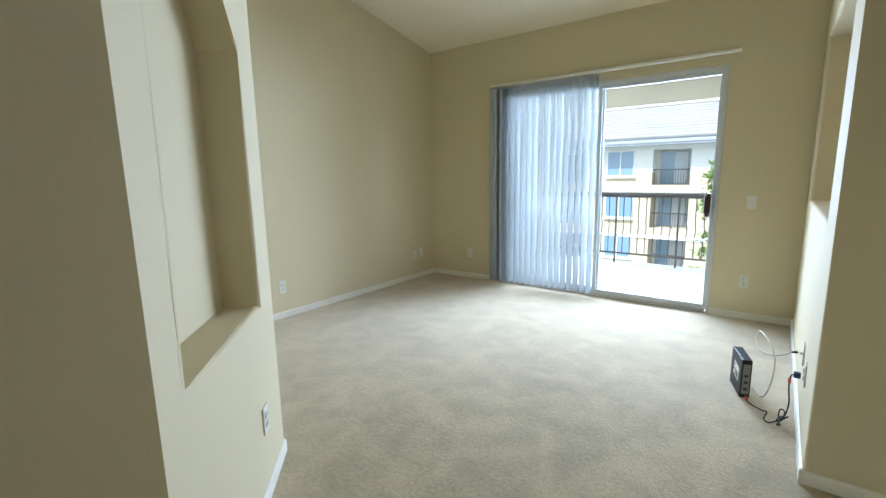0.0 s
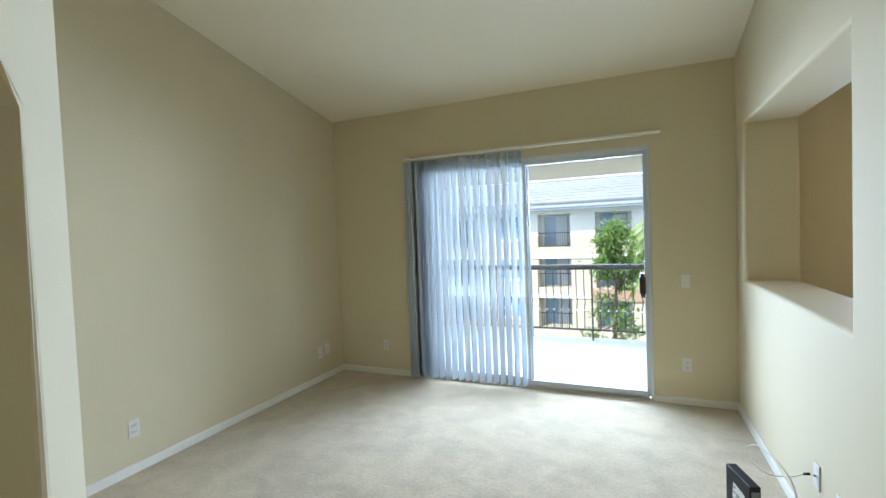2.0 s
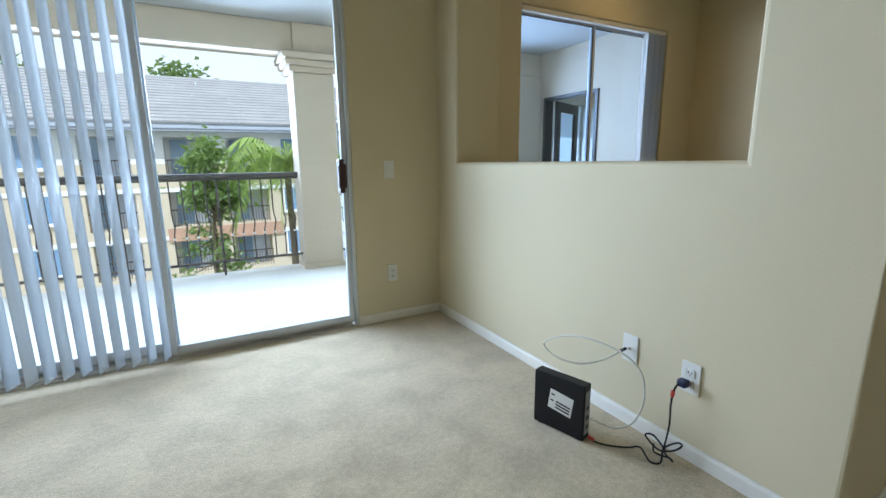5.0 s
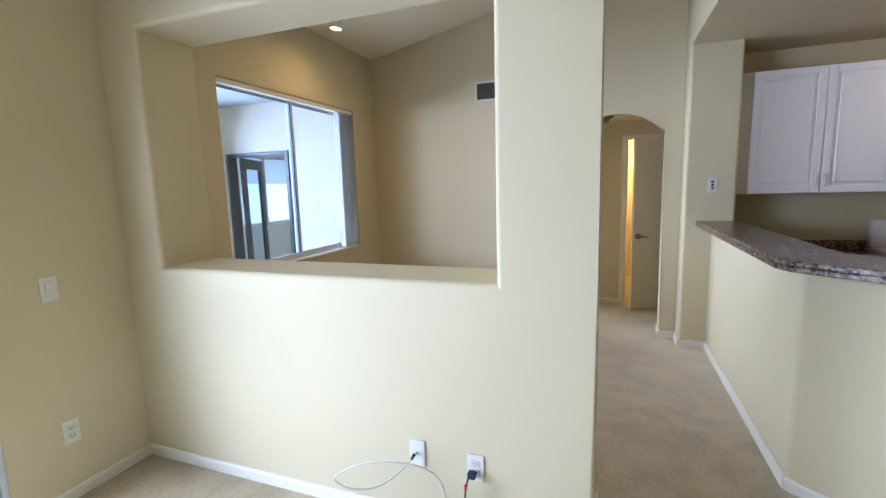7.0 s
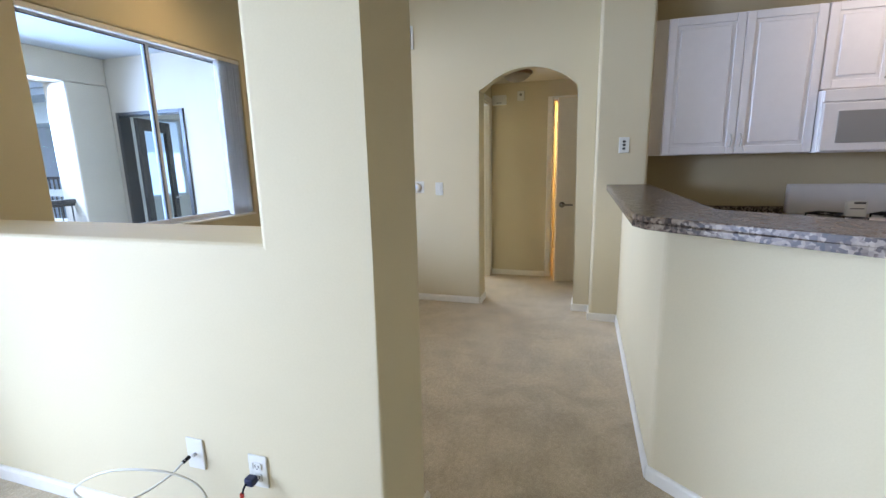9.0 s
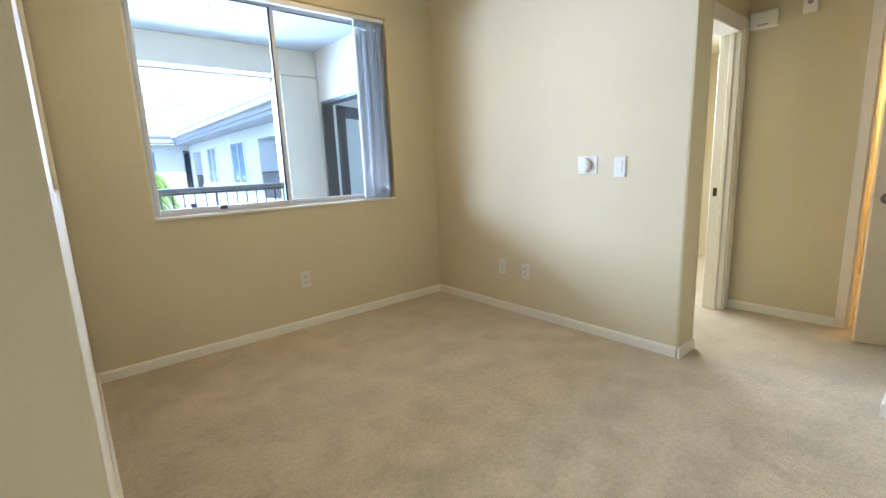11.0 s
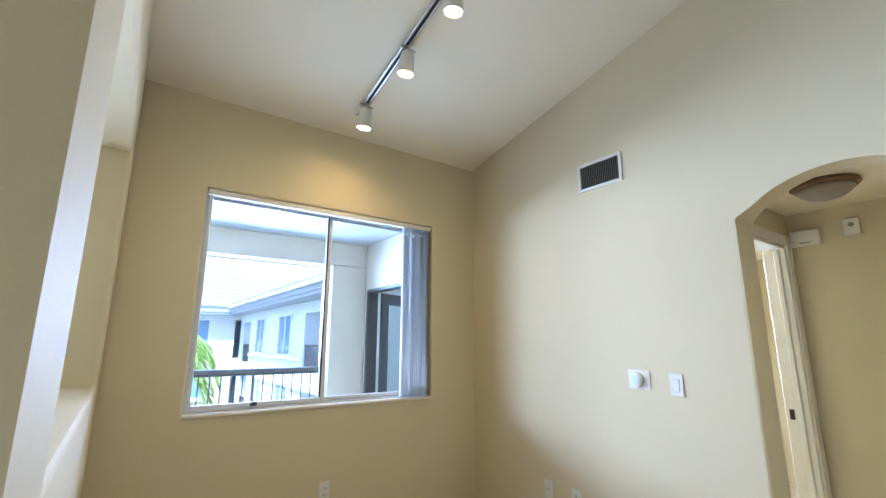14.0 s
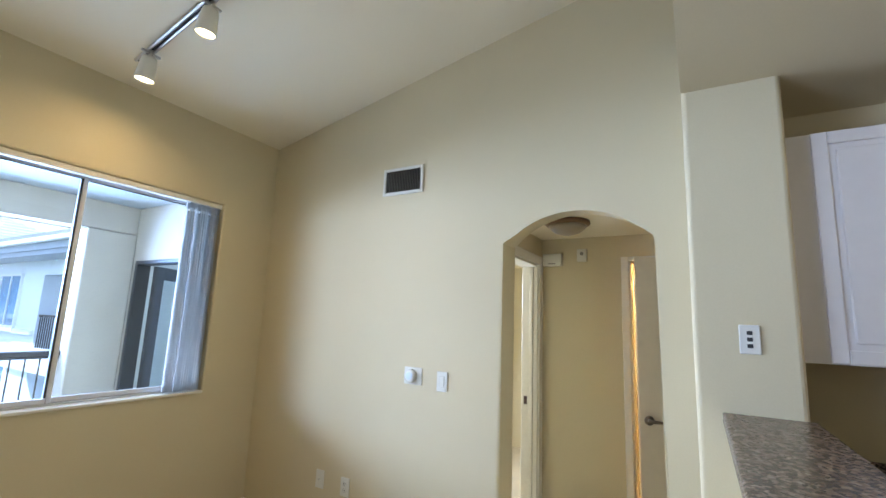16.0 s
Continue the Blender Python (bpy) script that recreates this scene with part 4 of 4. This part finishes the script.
rg = thing("gas_range", "white gas range with black grates", "range", (0, 0, -0.08))
part("body", boxes((2.90, -0.243, 0.08, 3.525, 0.515, 0.90), bevel=0.006), CAB, rg)
part("cooktop", boxes((2.86, -0.245, 0.901, 3.47, 0.517, 0.925), bevel=0.008, seg=2), CAB, rg)
part("backguard", boxes((3.46, -0.243, 0.926, 3.526, 0.515, 1.155), bevel=0.015, seg=3), CAB, rg)
for gy in (-0.06, 0.33):
    for gx in (3.02, 3.30):
        bm = bmesh.new()
        for k in range(4):
            a = k * math.pi / 2
            rod(bm, (gx + 0.03 * math.cos(a), gy + 0.03 * math.sin(a), 0.95), (gx + 0.12 * math.cos(a), gy + 0.12 * math.sin(a), 0.95), 0.006, n=5)
            rod(bm, (gx + 0.12 * math.cos(a), gy + 0.12 * math.sin(a), 0.925), (gx + 0.12 * math.cos(a), gy + 0.12 * math.sin(a), 0.955), 0.006, n=5)
            b = a + math.pi / 2
            rod(bm, (gx + 0.12 * math.cos(a), gy + 0.12 * math.sin(a), 0.95), (gx + 0.12 * math.cos(b), gy + 0.12 * math.sin(b), 0.95), 0.006, n=5)
        part("grate", bm, BLACK, rg, "black wire grate")
        part("burner", lathe(bmesh.new(), [(0.04, 0.926), (0.04, 0.937), (0.03, 0.942), (0.001, 0.942)], 16, Matrix.Translation((gx, gy, 0))), SLAT, rg)
for k in range(4):
    bm = bmesh.new()
    rod(bm, (2.90, -0.12 + k * 0.17, 0.82), (2.87, -0.12 + k * 0.17, 0.82), 0.02, n=12)
    part("knob", bm, CAB, rg)
card = thing("folded_card", "small white folded card standing on the range", "card", (3.10, 0.255, 0.876), 0)
bm = bmesh.new()
for s in (0, 0.03):
    box(bm, -0.03 + s, -0.055, 0.0, -0.027 + s, 0.055, 0.105)
box(bm, -0.027, -0.055, 0.102, 0.0, 0.055, 0.105)
part("sheet", bm, PLASTIC, card)
part("print", boxes((-0.032, -0.045, 0.085, -0.0302, 0.02, 0.098), (-0.032, -0.04, 0.05, -0.0302, 0.04, 0.056)), DARK, card)

bar = thing("bar_counter", "polished brown speckled granite bar counter", "counter", (0, 0, 0))
outline = [(3.037, 1.862), (1.10, 1.862), (1.02, 1.83), (0.644, 1.355), (0.50, 1.175), (0.455, 1.08), (0.45, 0.98), (0.45, 0.305), (0.77, 0.305), (0.77, 0.93), (1.27, 1.56), (3.037, 1.56)]
for name, z0, z1, round_off in (("slab", 1.0808, 1.104, 0.008), ("edge_strip", 1.057, 1.0802, 0.006)):
    bm = bmesh.new()
    prism(bm, outline, z0, z1)
    bmesh.ops.bevel(bm, geom=[e for e in bm.edges if abs(e.verts[0].co.z - e.verts[1].co.z) < 1e-5], offset=round_off, segments=3, affect="EDGES", profile=0.5)
    part(name, bm, GRANITE, bar)
low = thing("kitchen_worktop", "brown speckled granite worktop with a low splashback", "worktop", (0, 0, 0))
part("slab", boxes((2.87, 0.522, 0.782, 3.528, 1.57, 0.82), (2.87, -2.19, 0.782, 3.528, -0.25, 0.82), bevel=0.006), GRANITE, low)
part("splashback", boxes((3.505, 0.522, 0.821, 3.528, 1.57, 0.90), (3.505, -2.19, 0.821, 3.528, -0.25, 0.90), bevel=0.003), GRANITE, low)
inner = thing("kitchen_worktop", "brown granite worktop behind the bar", "worktop", (0, 0, 0))
part("slab", prism(bmesh.new(), [(2.865, 1.585), (1.31, 1.585), (0.83, 1.0), (0.83, 0.32), (1.2, 0.32), (1.2, 0.62), (1.55, 0.98), (2.865, 0.98)], 0.782, 0.82), GRANITE, inner)
for a, b, c, d in ((2.92, 0.525, 3.525, 1.565), (2.92, -2.19, 3.525, -0.252)):
    c_ = thing("base_cabinet", "white kitchen base cabinet under the worktop", "cabinet", (0, 0, 0), 0, "kitchen base cabinets")
    part("body", boxes((a, b, 0.09, c, d, 0.781)), CAB, c_)
    part("plinth", boxes((a + 0.05, b, 0, c, d, 0.089)), SLAT, c_)
c_ = thing("base_cabinet", "white kitchen base cabinet behind the bar", "cabinet", (0, 0, 0), 0, "kitchen base cabinets")
part("body", boxes((1.32, 1.03, 0, 2.80, 1.585, 0.781)), CAB, c_)

kv = thing("kitchen_vent", "metal exhaust vent box above the cabinets", "vent", (3.53, 0.175, 2.40), -90)
part("frame", boxes((-0.11, -0.02, -0.085, 0.11, 0, 0.085), bevel=0.003), STEEL, kv)
part("opening", boxes((-0.10, -0.024, -0.075, -0.01, -0.0195, 0.075)), material("rust_dark", (0.07, 0.04, 0.03), 0.7), kv, "dark rusty opening")
kl = thing("kitchen_light", "long frosted white kitchen ceiling light, lit", "ceiling light", (2.72, -0.12, 2.51))
part("housing", boxes((-0.17, -0.62, -0.03, 0.17, 0.62, 0), bevel=0.008), CAB, kl)
bm = boxes((-0.15, -0.60, -0.095, 0.15, 0.60, -0.03), bevel=0.03, seg=4)
part("diffuser", bm, glow("light_diffuser", (1.0, 0.92, 0.82), 1.6), kl, "glowing frosted diffuser", True)
# ---- the court: ground, two apartment houses, trees ----
GZ = -5.7
GROUND = material("court_ground", (0.16, 0.17, 0.13), 0.9, blotch=0.3, blotch_scale=0.15, grain=0.1, grain_scale=3)
setting("ground", boxes((-900, -900, GZ - 0.5, 900, 900, GZ)), GROUND, "planted court and ground below the balcony", "ground")
FRAME_W = material("far_window_frame", (0.78, 0.78, 0.76), 0.4)
# blue of the reflected sky is put into the pane's base colour
PANE = material("far_pane_sky_tint", (0.18, 0.29, 0.43), 0.08, spec=0.8)
SHADE = material("far_curtain", (0.5, 0.55, 0.62), 0.7, each=0.25)
TERRA = material("balcony_band", (0.45, 0.27, 0.18), 0.85, blotch=0.1)


def far_window(house, put, u0, u1, z0, z1, mid=True):
    """A window of a far house, standing on its facade: frame, sill, glass and a muntin. put(u, out, z) gives the place."""
    def bar(bm, a, oa, za, b, ob_, zb):
        p, q = put(a, oa, za), put(b, ob_, zb)
        box(bm, min(p[0], q[0]), min(p[1], q[1]), za, max(p[0], q[0]), max(p[1], q[1]), zb)
        return bm
    w = part("window", bar(bmesh.new(), u0, 0.0, z0, u1, 0.02, z1), PANE, house)
    fr = bmesh.new()
    for a, b, c, d in ((u0 - 0.06, u0, z0, z1), (u1, u1 + 0.06, z0, z1), (u0 - 0.06, u1 + 0.06, z1, z1 + 0.06), (u0 - 0.06, u1 + 0.06, z0 - 0.06, z0)):
        bar(fr, a, 0.0, c, b, 0.07, d)
    if mid:
        m = (u0 + u1) / 2
        bar(fr, m - 0.03, 0.021, z0, m + 0.03, 0.05, z1)
    part("frame", fr, FRAME_W, w)
    part("sill", bar(bmesh.new(), u0 - 0.12, 0.0, z0 - 0.16, u1 + 0.12, 0.12, z0 - 0.062), FRAME_W, w)


def far_loggia(house, put, u0, u1, z0, z1, deep=1.1):
    """A recessed balcony: it is cut in the facade's wall; here its glass door, curtain and railing."""
    def bar(bm, a, oa, za, b, ob_, zb):
        p, q = put(a, oa, za), put(b, ob_, zb)
        box(bm, min(p[0], q[0]), min(p[1], q[1]), za, max(p[0], q[0]), max(p[1], q[1]), zb)
        return bm
    back = -deep + 0.04
    part("loggia_door", bar(bmesh.new(), u0 + 0.25, back, z0 + 0.05, u1 - 0.25, back + 0.05, z1 - 0.1), PANE, house)
    part("curtain", bar(bmesh.new(), u0 + (u1 - u0) * 0.5, back + 0.06, z0 + 0.08, u1 - 0.3, back + 0.1, z1 - 0.15), SHADE, house)
    rl = bmesh.new()
    bar(rl, u0, -0.08, z0 + 0.86, u1, -0.03, z0 + 0.92)
    k = u0 + 0.1
    while k < u1:
        bar(rl, k, -0.065, z0, k + 0.025, -0.045, z0 + 0.86)
        k += 0.14
    part("railing", rl, IRON, house)


def facade(bm, put, spans, u0, u1, z0, z1, deep):
    """A facade wall with square recesses: spans are (u0, u1, z0, z1) of them."""
    us = sorted({u0, u1, *[s[0] for s in spans], *[s[1] for s in spans]})
    zs = sorted({z0, z1, *[s[2] for s in spans], *[s[3] for s in spans]})
    for a, b in zip(us, us[1:]):
        for c, d in zip(zs, zs[1:]):
            m, n = (a + b) / 2, (c + d) / 2
            if not any(s[0] < m < s[1] and s[2] < n < s[3] for s in spans):
                p, q = put(a, -deep, c), put(b, 0, d)
                box(bm, min(p[0], q[0]), min(p[1], q[1]), c, max(p[0], q[0]), max(p[1], q[1]), d)
    return bm


def roof_plane(bm, corners, thick=0.15):
    low = [bm.verts.new(c) for c in corners]
    high = [bm.verts.new((x, y, z + thick)) for x, y, z in corners]
    bm.faces.new(low)
    bm.faces.new(high)
    for k in range(len(corners)):
        j = (k + 1) % len(corners)
        bm.faces.new((low[k], low[j], high[j], high[k]))


def courses(bm, y0, y1, z0, rise, left, right, step=0.42):
    """Tile courses as low steps on a roof that rises to the north; left and right give its ends at a height share."""
    n = int((y1 - y0) / step)
    for k in range(n):
        ya, yb = y0 + (y1 - y0) * k / n, y0 + (y1 - y0) * (k + 1) / n
        za = z0 + rise * k / n
        zb = z0 + rise * (k + 1) / n
        s = k / n
        xs = (left(s), right(s))
        v = [bm.verts.new(p) for p in ((xs[0], ya - 0.05, za + 0.05), (xs[1], ya - 0.05, za + 0.05), (xs[1], yb, zb + 0.03), (xs[0], yb, zb + 0.03), (xs[0], ya - 0.05, za - 0.05), (xs[1], ya - 0.05, za - 0.05))]
        bm.faces.new(v[:4])
        bm.faces.new((v[0], v[1], v[5], v[4]))


# the house across the court, seen face on
FY = 29.0
on_y = lambda u, out, z: (u, FY - out, z)
house = thing("apartment_building", "pale three-storey stucco apartment building across the court", "building")
bays = [(-24.9, -22.9), (-21.4, -19.4), (-15.4, -13.4), (-11.9, -9.9), (-5.9, -3.9), (-2.45, -0.4), (0.38, 2.35), (5.9, 7.9)]
levels = (0.4, -2.15, -4.65)
spans = [(a, b, z, z + 2.05) for a, b in bays for z in levels]
wall = bmesh.new()
facade(wall, on_y, [(a, b, 1.1, zt) for a, b, z, zt in spans if z > 0], -30, 14, 1.1, 2.7, 1.1)
box(wall, -30, FY + 1.1, GZ, 14, FY + 12, 2.7)
part("wall", wall, FACADE, house)
part("wall", facade(bmesh.new(), on_y, [(a, b, z, min(zt, 1.099)) for a, b, z, zt in spans], -30, 14, GZ, 1.099, 1.1), material("tan_stucco", (0.56, 0.47, 0.34), 0.9, blotch=0.06, blotch_scale=0.5), house, "tan stucco lower walls")
for a, b, z, zt in spans:
    far_loggia(house, on_y, a, b, z, zt)
for a, b in ((-8.5, -6.97), (-17.8, -16.3), (-27.5, -26.0), (3.2, 4.6), (9.2, 10.6)):
    for z in levels:
        far_window(house, on_y, a, b, z + 0.58, z + 2.0)
part("band", boxes((-30, FY - 0.05, -0.32, 14, FY, -0.12), (-30, FY - 0.05, -2.8, 14, FY, -2.6)), FRAME_W, house)
part("balcony_band", boxes((-2.7, FY - 0.09, -2.9, 3.0, FY - 0.06, -2.2)), TERRA, house, "reddish slatted balcony front")
part("eave", boxes((-31, FY - 0.75, 2.7, 15, FY + 1, 2.82), (-31, FY - 0.8, 2.821, 15, FY - 0.68, 3.08)), FRAME_E := material("eave_paint", (0.38, 0.41, 0.46), 0.7), house, "grey painted eave board")
rf = bmesh.new()
courses(rf, FY - 0.8, FY + 6.2, 3.12, 3.2, lambda s: -31 + 6 * s, lambda s: 15 - 6 * s)
part("roof", rf, ROOF, house)

# the wing beside the court, seen along its length
FX = 6.2
on_x = lambda u, out, z: (FX - out, u, z)
wing = thing("apartment_building", "white stucco apartment wing with grey eaves beside the court", "building")
spans = [(16.2, 18.2, z, z + 2.05) for z in (0.25, -2.4, -5.0)] + [(26.6, 28.2, z, z + 2.05) for z in (0.25, -2.4, -5.0)] + [(12.5, 14.3, z, z + 2.05) for z in (0.25, -2.4, -5.0)]
wall = bmesh.new()
facade(wall, on_x, spans, 11.0, 29.0, GZ, 2.72, 1.1)
box(wall, FX + 1.1, 11, GZ, FX + 12, 27.5, 2.72)
part("wall", wall, material("wing_stucco", (0.74, 0.77, 0.80), 0.9, blotch=0.04), wing)
for a, b, z, zt in spans:
    far_loggia(wing, on_x, a, b, z, zt)
for a, b in ((19.7, 21.3), (23.7, 25.1)):
    for z in (0.25, -2.4, -5.0):
        far_window(wing, on_x, a, b, z + 0.55, z + 2.05)
part("band", boxes((FX - 0.08, 11, 0.75, FX, 16.1, 0.9), (FX - 0.08, 18.3, 0.6, FX, 26.5, 0.72), (FX - 0.06, 11, -0.4, FX, 29, -0.2)), FRAME_W, wing)
part("eave", boxes((FX - 0.7, 10.4, 2.72, FX + 12, 29.6, 2.84), (FX - 0.75, 10.4, 2.841, FX - 0.62, 29.6, 3.12)), FRAME_E, wing, "grey painted eave board")
part("gutter", boxes((FX - 0.88, 10.4, 3.02, FX - 0.752, 29.6, 3.14), bevel=0.02), FRAME_W, wing, "white gutter")
rf = bmesh.new()
roof_plane(rf, [(FX - 0.75, 10.4, 3.14), (FX + 5.5, 15, 5.4), (FX + 5.5, 29.4, 5.4), (FX - 0.75, 29.4, 3.14)])
part("roof", rf, ROOF, wing)

# trees
LEAF = material("leaf", (0.11, 0.17, 0.05), 0.55, each=0.2, grain=0.35, grain_scale=4)
FROND = material("palm_leaf", (0.27, 0.35, 0.09), 0.5, each=0.2, grain=0.3, grain_scale=3)
LEAF_FAR = material("far_leaf", (0.07, 0.11, 0.04), 0.6, grain=0.35, grain_scale=2)
BARK = material("bark", (0.16, 0.12, 0.08), 0.9, grain=0.3, grain_scale=20)
for m in (LEAF, FROND, LEAF_FAR):
    n, l = m.node_tree.nodes, m.node_tree.links
    t, mix = n.new("ShaderNodeBsdfTranslucent"), n.new("ShaderNodeMixShader")
    t.inputs[0].default_value = (0.30, 0.46, 0.08, 1)
    mix.inputs[0].default_value = 0.35
    l.new(n["Principled BSDF"].outputs[0], mix.inputs[1])
    l.new(t.outputs[0], mix.inputs[2])
    l.new(mix.outputs[0], n["Material Output"].inputs[0])


def leaves(verts, faces, at, way, size, rng):
    """One leaf: a folded diamond."""
    d = Vector(way).normalized()
    side = d.cross(Vector((rng.uniform(-1, 1), rng.uniform(-1, 1), rng.uniform(0.2, 1)))).normalized()
    up = side.cross(d)
    k = len(verts)
    p = Vector(at)
    for q in (p, p + d * size * 0.5 + side * size * 0.22 + up * size * 0.06, p + d * size, p + d * size * 0.5 - side * size * 0.22 + up * size * 0.06):
        verts.append(q[:])
    faces += [(k, k + 1, k + 2), (k, k + 2, k + 3)]


def broad_tree(at, height, spread, clumps, per, size, seed, label, leaf):
    rng = random.Random(seed)
    t = thing("tree", label, "tree", at)
    tr = bmesh.new()
    pts = [Vector((0, 0, 0)), Vector((0.1, 0.05, height * 0.3)), Vector((-0.05, 0.1, height * 0.6)), Vector((0.1, 0, height * 0.85))]
    for k in range(3):
        rod(tr, pts[k], pts[k + 1], 0.13 - 0.035 * k, 0.095 - 0.035 * k, 7)
    verts, faces = [], []
    for c in range(clumps):
        a, h = rng.uniform(0, math.tau), rng.uniform(0.32, 1.0)
        r = spread * rng.uniform(0.25, 1.0) * math.sin(math.pi * min(h * 0.85 + 0.1, 1)) ** 0.6
        centre = Vector((r * math.cos(a), r * math.sin(a), height * h))
        root = pts[1].lerp(pts[3], min(h, 0.95))
        rod(tr, root, centre, 0.03, 0.01, 4)
        for _ in range(per):
            o = Vector((rng.gauss(0, 1), rng.gauss(0, 1), rng.gauss(0, 0.7))) * spread * 0.2
            w = Vector((rng.gauss(0, 1), rng.gauss(0, 1), rng.gauss(-0.4, 0.7)))
            leaves(verts, faces, centre + o, w, size * rng.uniform(0.6, 1.3), rng)
    part("trunk", tr, BARK, t)
    me = bpy.data.meshes.new("crown")
    me.from_pydata(verts, [], faces)
    me.materials.append(leaf)
    cr = new("crown", me)
    cr.parent = t
    return t


def feather_tree(at, height, fronds, length, seed, label):
    """A palm: a ringed trunk and arching fronds of many leaflets."""
    rng = random.Random(seed)
    t = thing("palm_tree", label, "palm tree", at)
    tr = bmesh.new()
    for k in range(12):
        rod(tr, (0.02 * math.sin(k), 0, height * k / 12), (0.02 * math.sin(k + 1), 0, height * (k + 1) / 12), 0.13 - 0.004 * k, 0.12 - 0.004 * k, 8)
    part("trunk", tr, BARK, t)
    for f in range(fronds):
        a = f * 2.4 + rng.uniform(-0.2, 0.2)
        lift = rng.uniform(0.15, 1.1)
        verts, faces = [], []
        d = Vector((math.cos(a), math.sin(a), 0))
        prev = Vector((0, 0, height))
        n = 32
        ln = length * rng.uniform(0.8, 1.15)
        for k in range(1, n + 1):
            s = k / n
            p = Vector((0, 0, height)) + d * ln * s * (0.9 - 0.25 * s) + Vector((0, 0, ln * (lift * s - (0.55 + 0.75 * lift) * s * s)))
            i = len(verts)
            w = Vector((-d.y, d.x, 0)) * 0.012
            verts += [(prev - w)[:], (prev + w)[:], (p + w)[:], (p - w)[:]]
            faces.append((i, i + 1, i + 2, i + 3))
            for side in (-1, 1):
                q = Vector((-d.y, d.x, 0)) * side
                tip = p + q * length * 0.24 * math.sin(math.pi * (0.12 + 0.83 * s)) + d * 0.18 + Vector((0, 0, -length * 0.16 * rng.uniform(0.5, 1.2)))
                i = len(verts)
                verts += [(p - d * 0.03)[:], (p + d * 0.03)[:], tip[:]]
                faces.append((i, i + 1, i + 2))
            prev = p
        me = bpy.data.meshes.new("frond")
        me.from_pydata(verts, [], faces)
        me.materials.append(FROND)
        ob = new("frond", me)
        ob.parent = t
    return t


feather_tree((1.15, 15.2, GZ), 6.85, 26, 2.8, 3, "green feathery palm in the court")
broad_tree((-0.85, 14.2, GZ), 7.4, 0.72, 60, 60, 0.17, 5, "slender leafy green tree in the court", LEAF)
feather_tree((2.3, 18.5, GZ), 6.8, 20, 1.7, 7, "pale green palm beside the white wing")
broad_tree((-1.5, 44, GZ), 13.8, 3.2, 60, 60, 0.6, 9, "distant leafy tree behind the roof", LEAF_FAR)
broad_tree((-14, 46, GZ), 13.5, 6, 90, 60, 0.7, 11, "distant leafy tree behind the roof", LEAF_FAR)
broad_tree((-24, 48, GZ), 13.0, 5, 70, 60, 0.7, 13, "distant leafy tree behind the roof", LEAF_FAR)
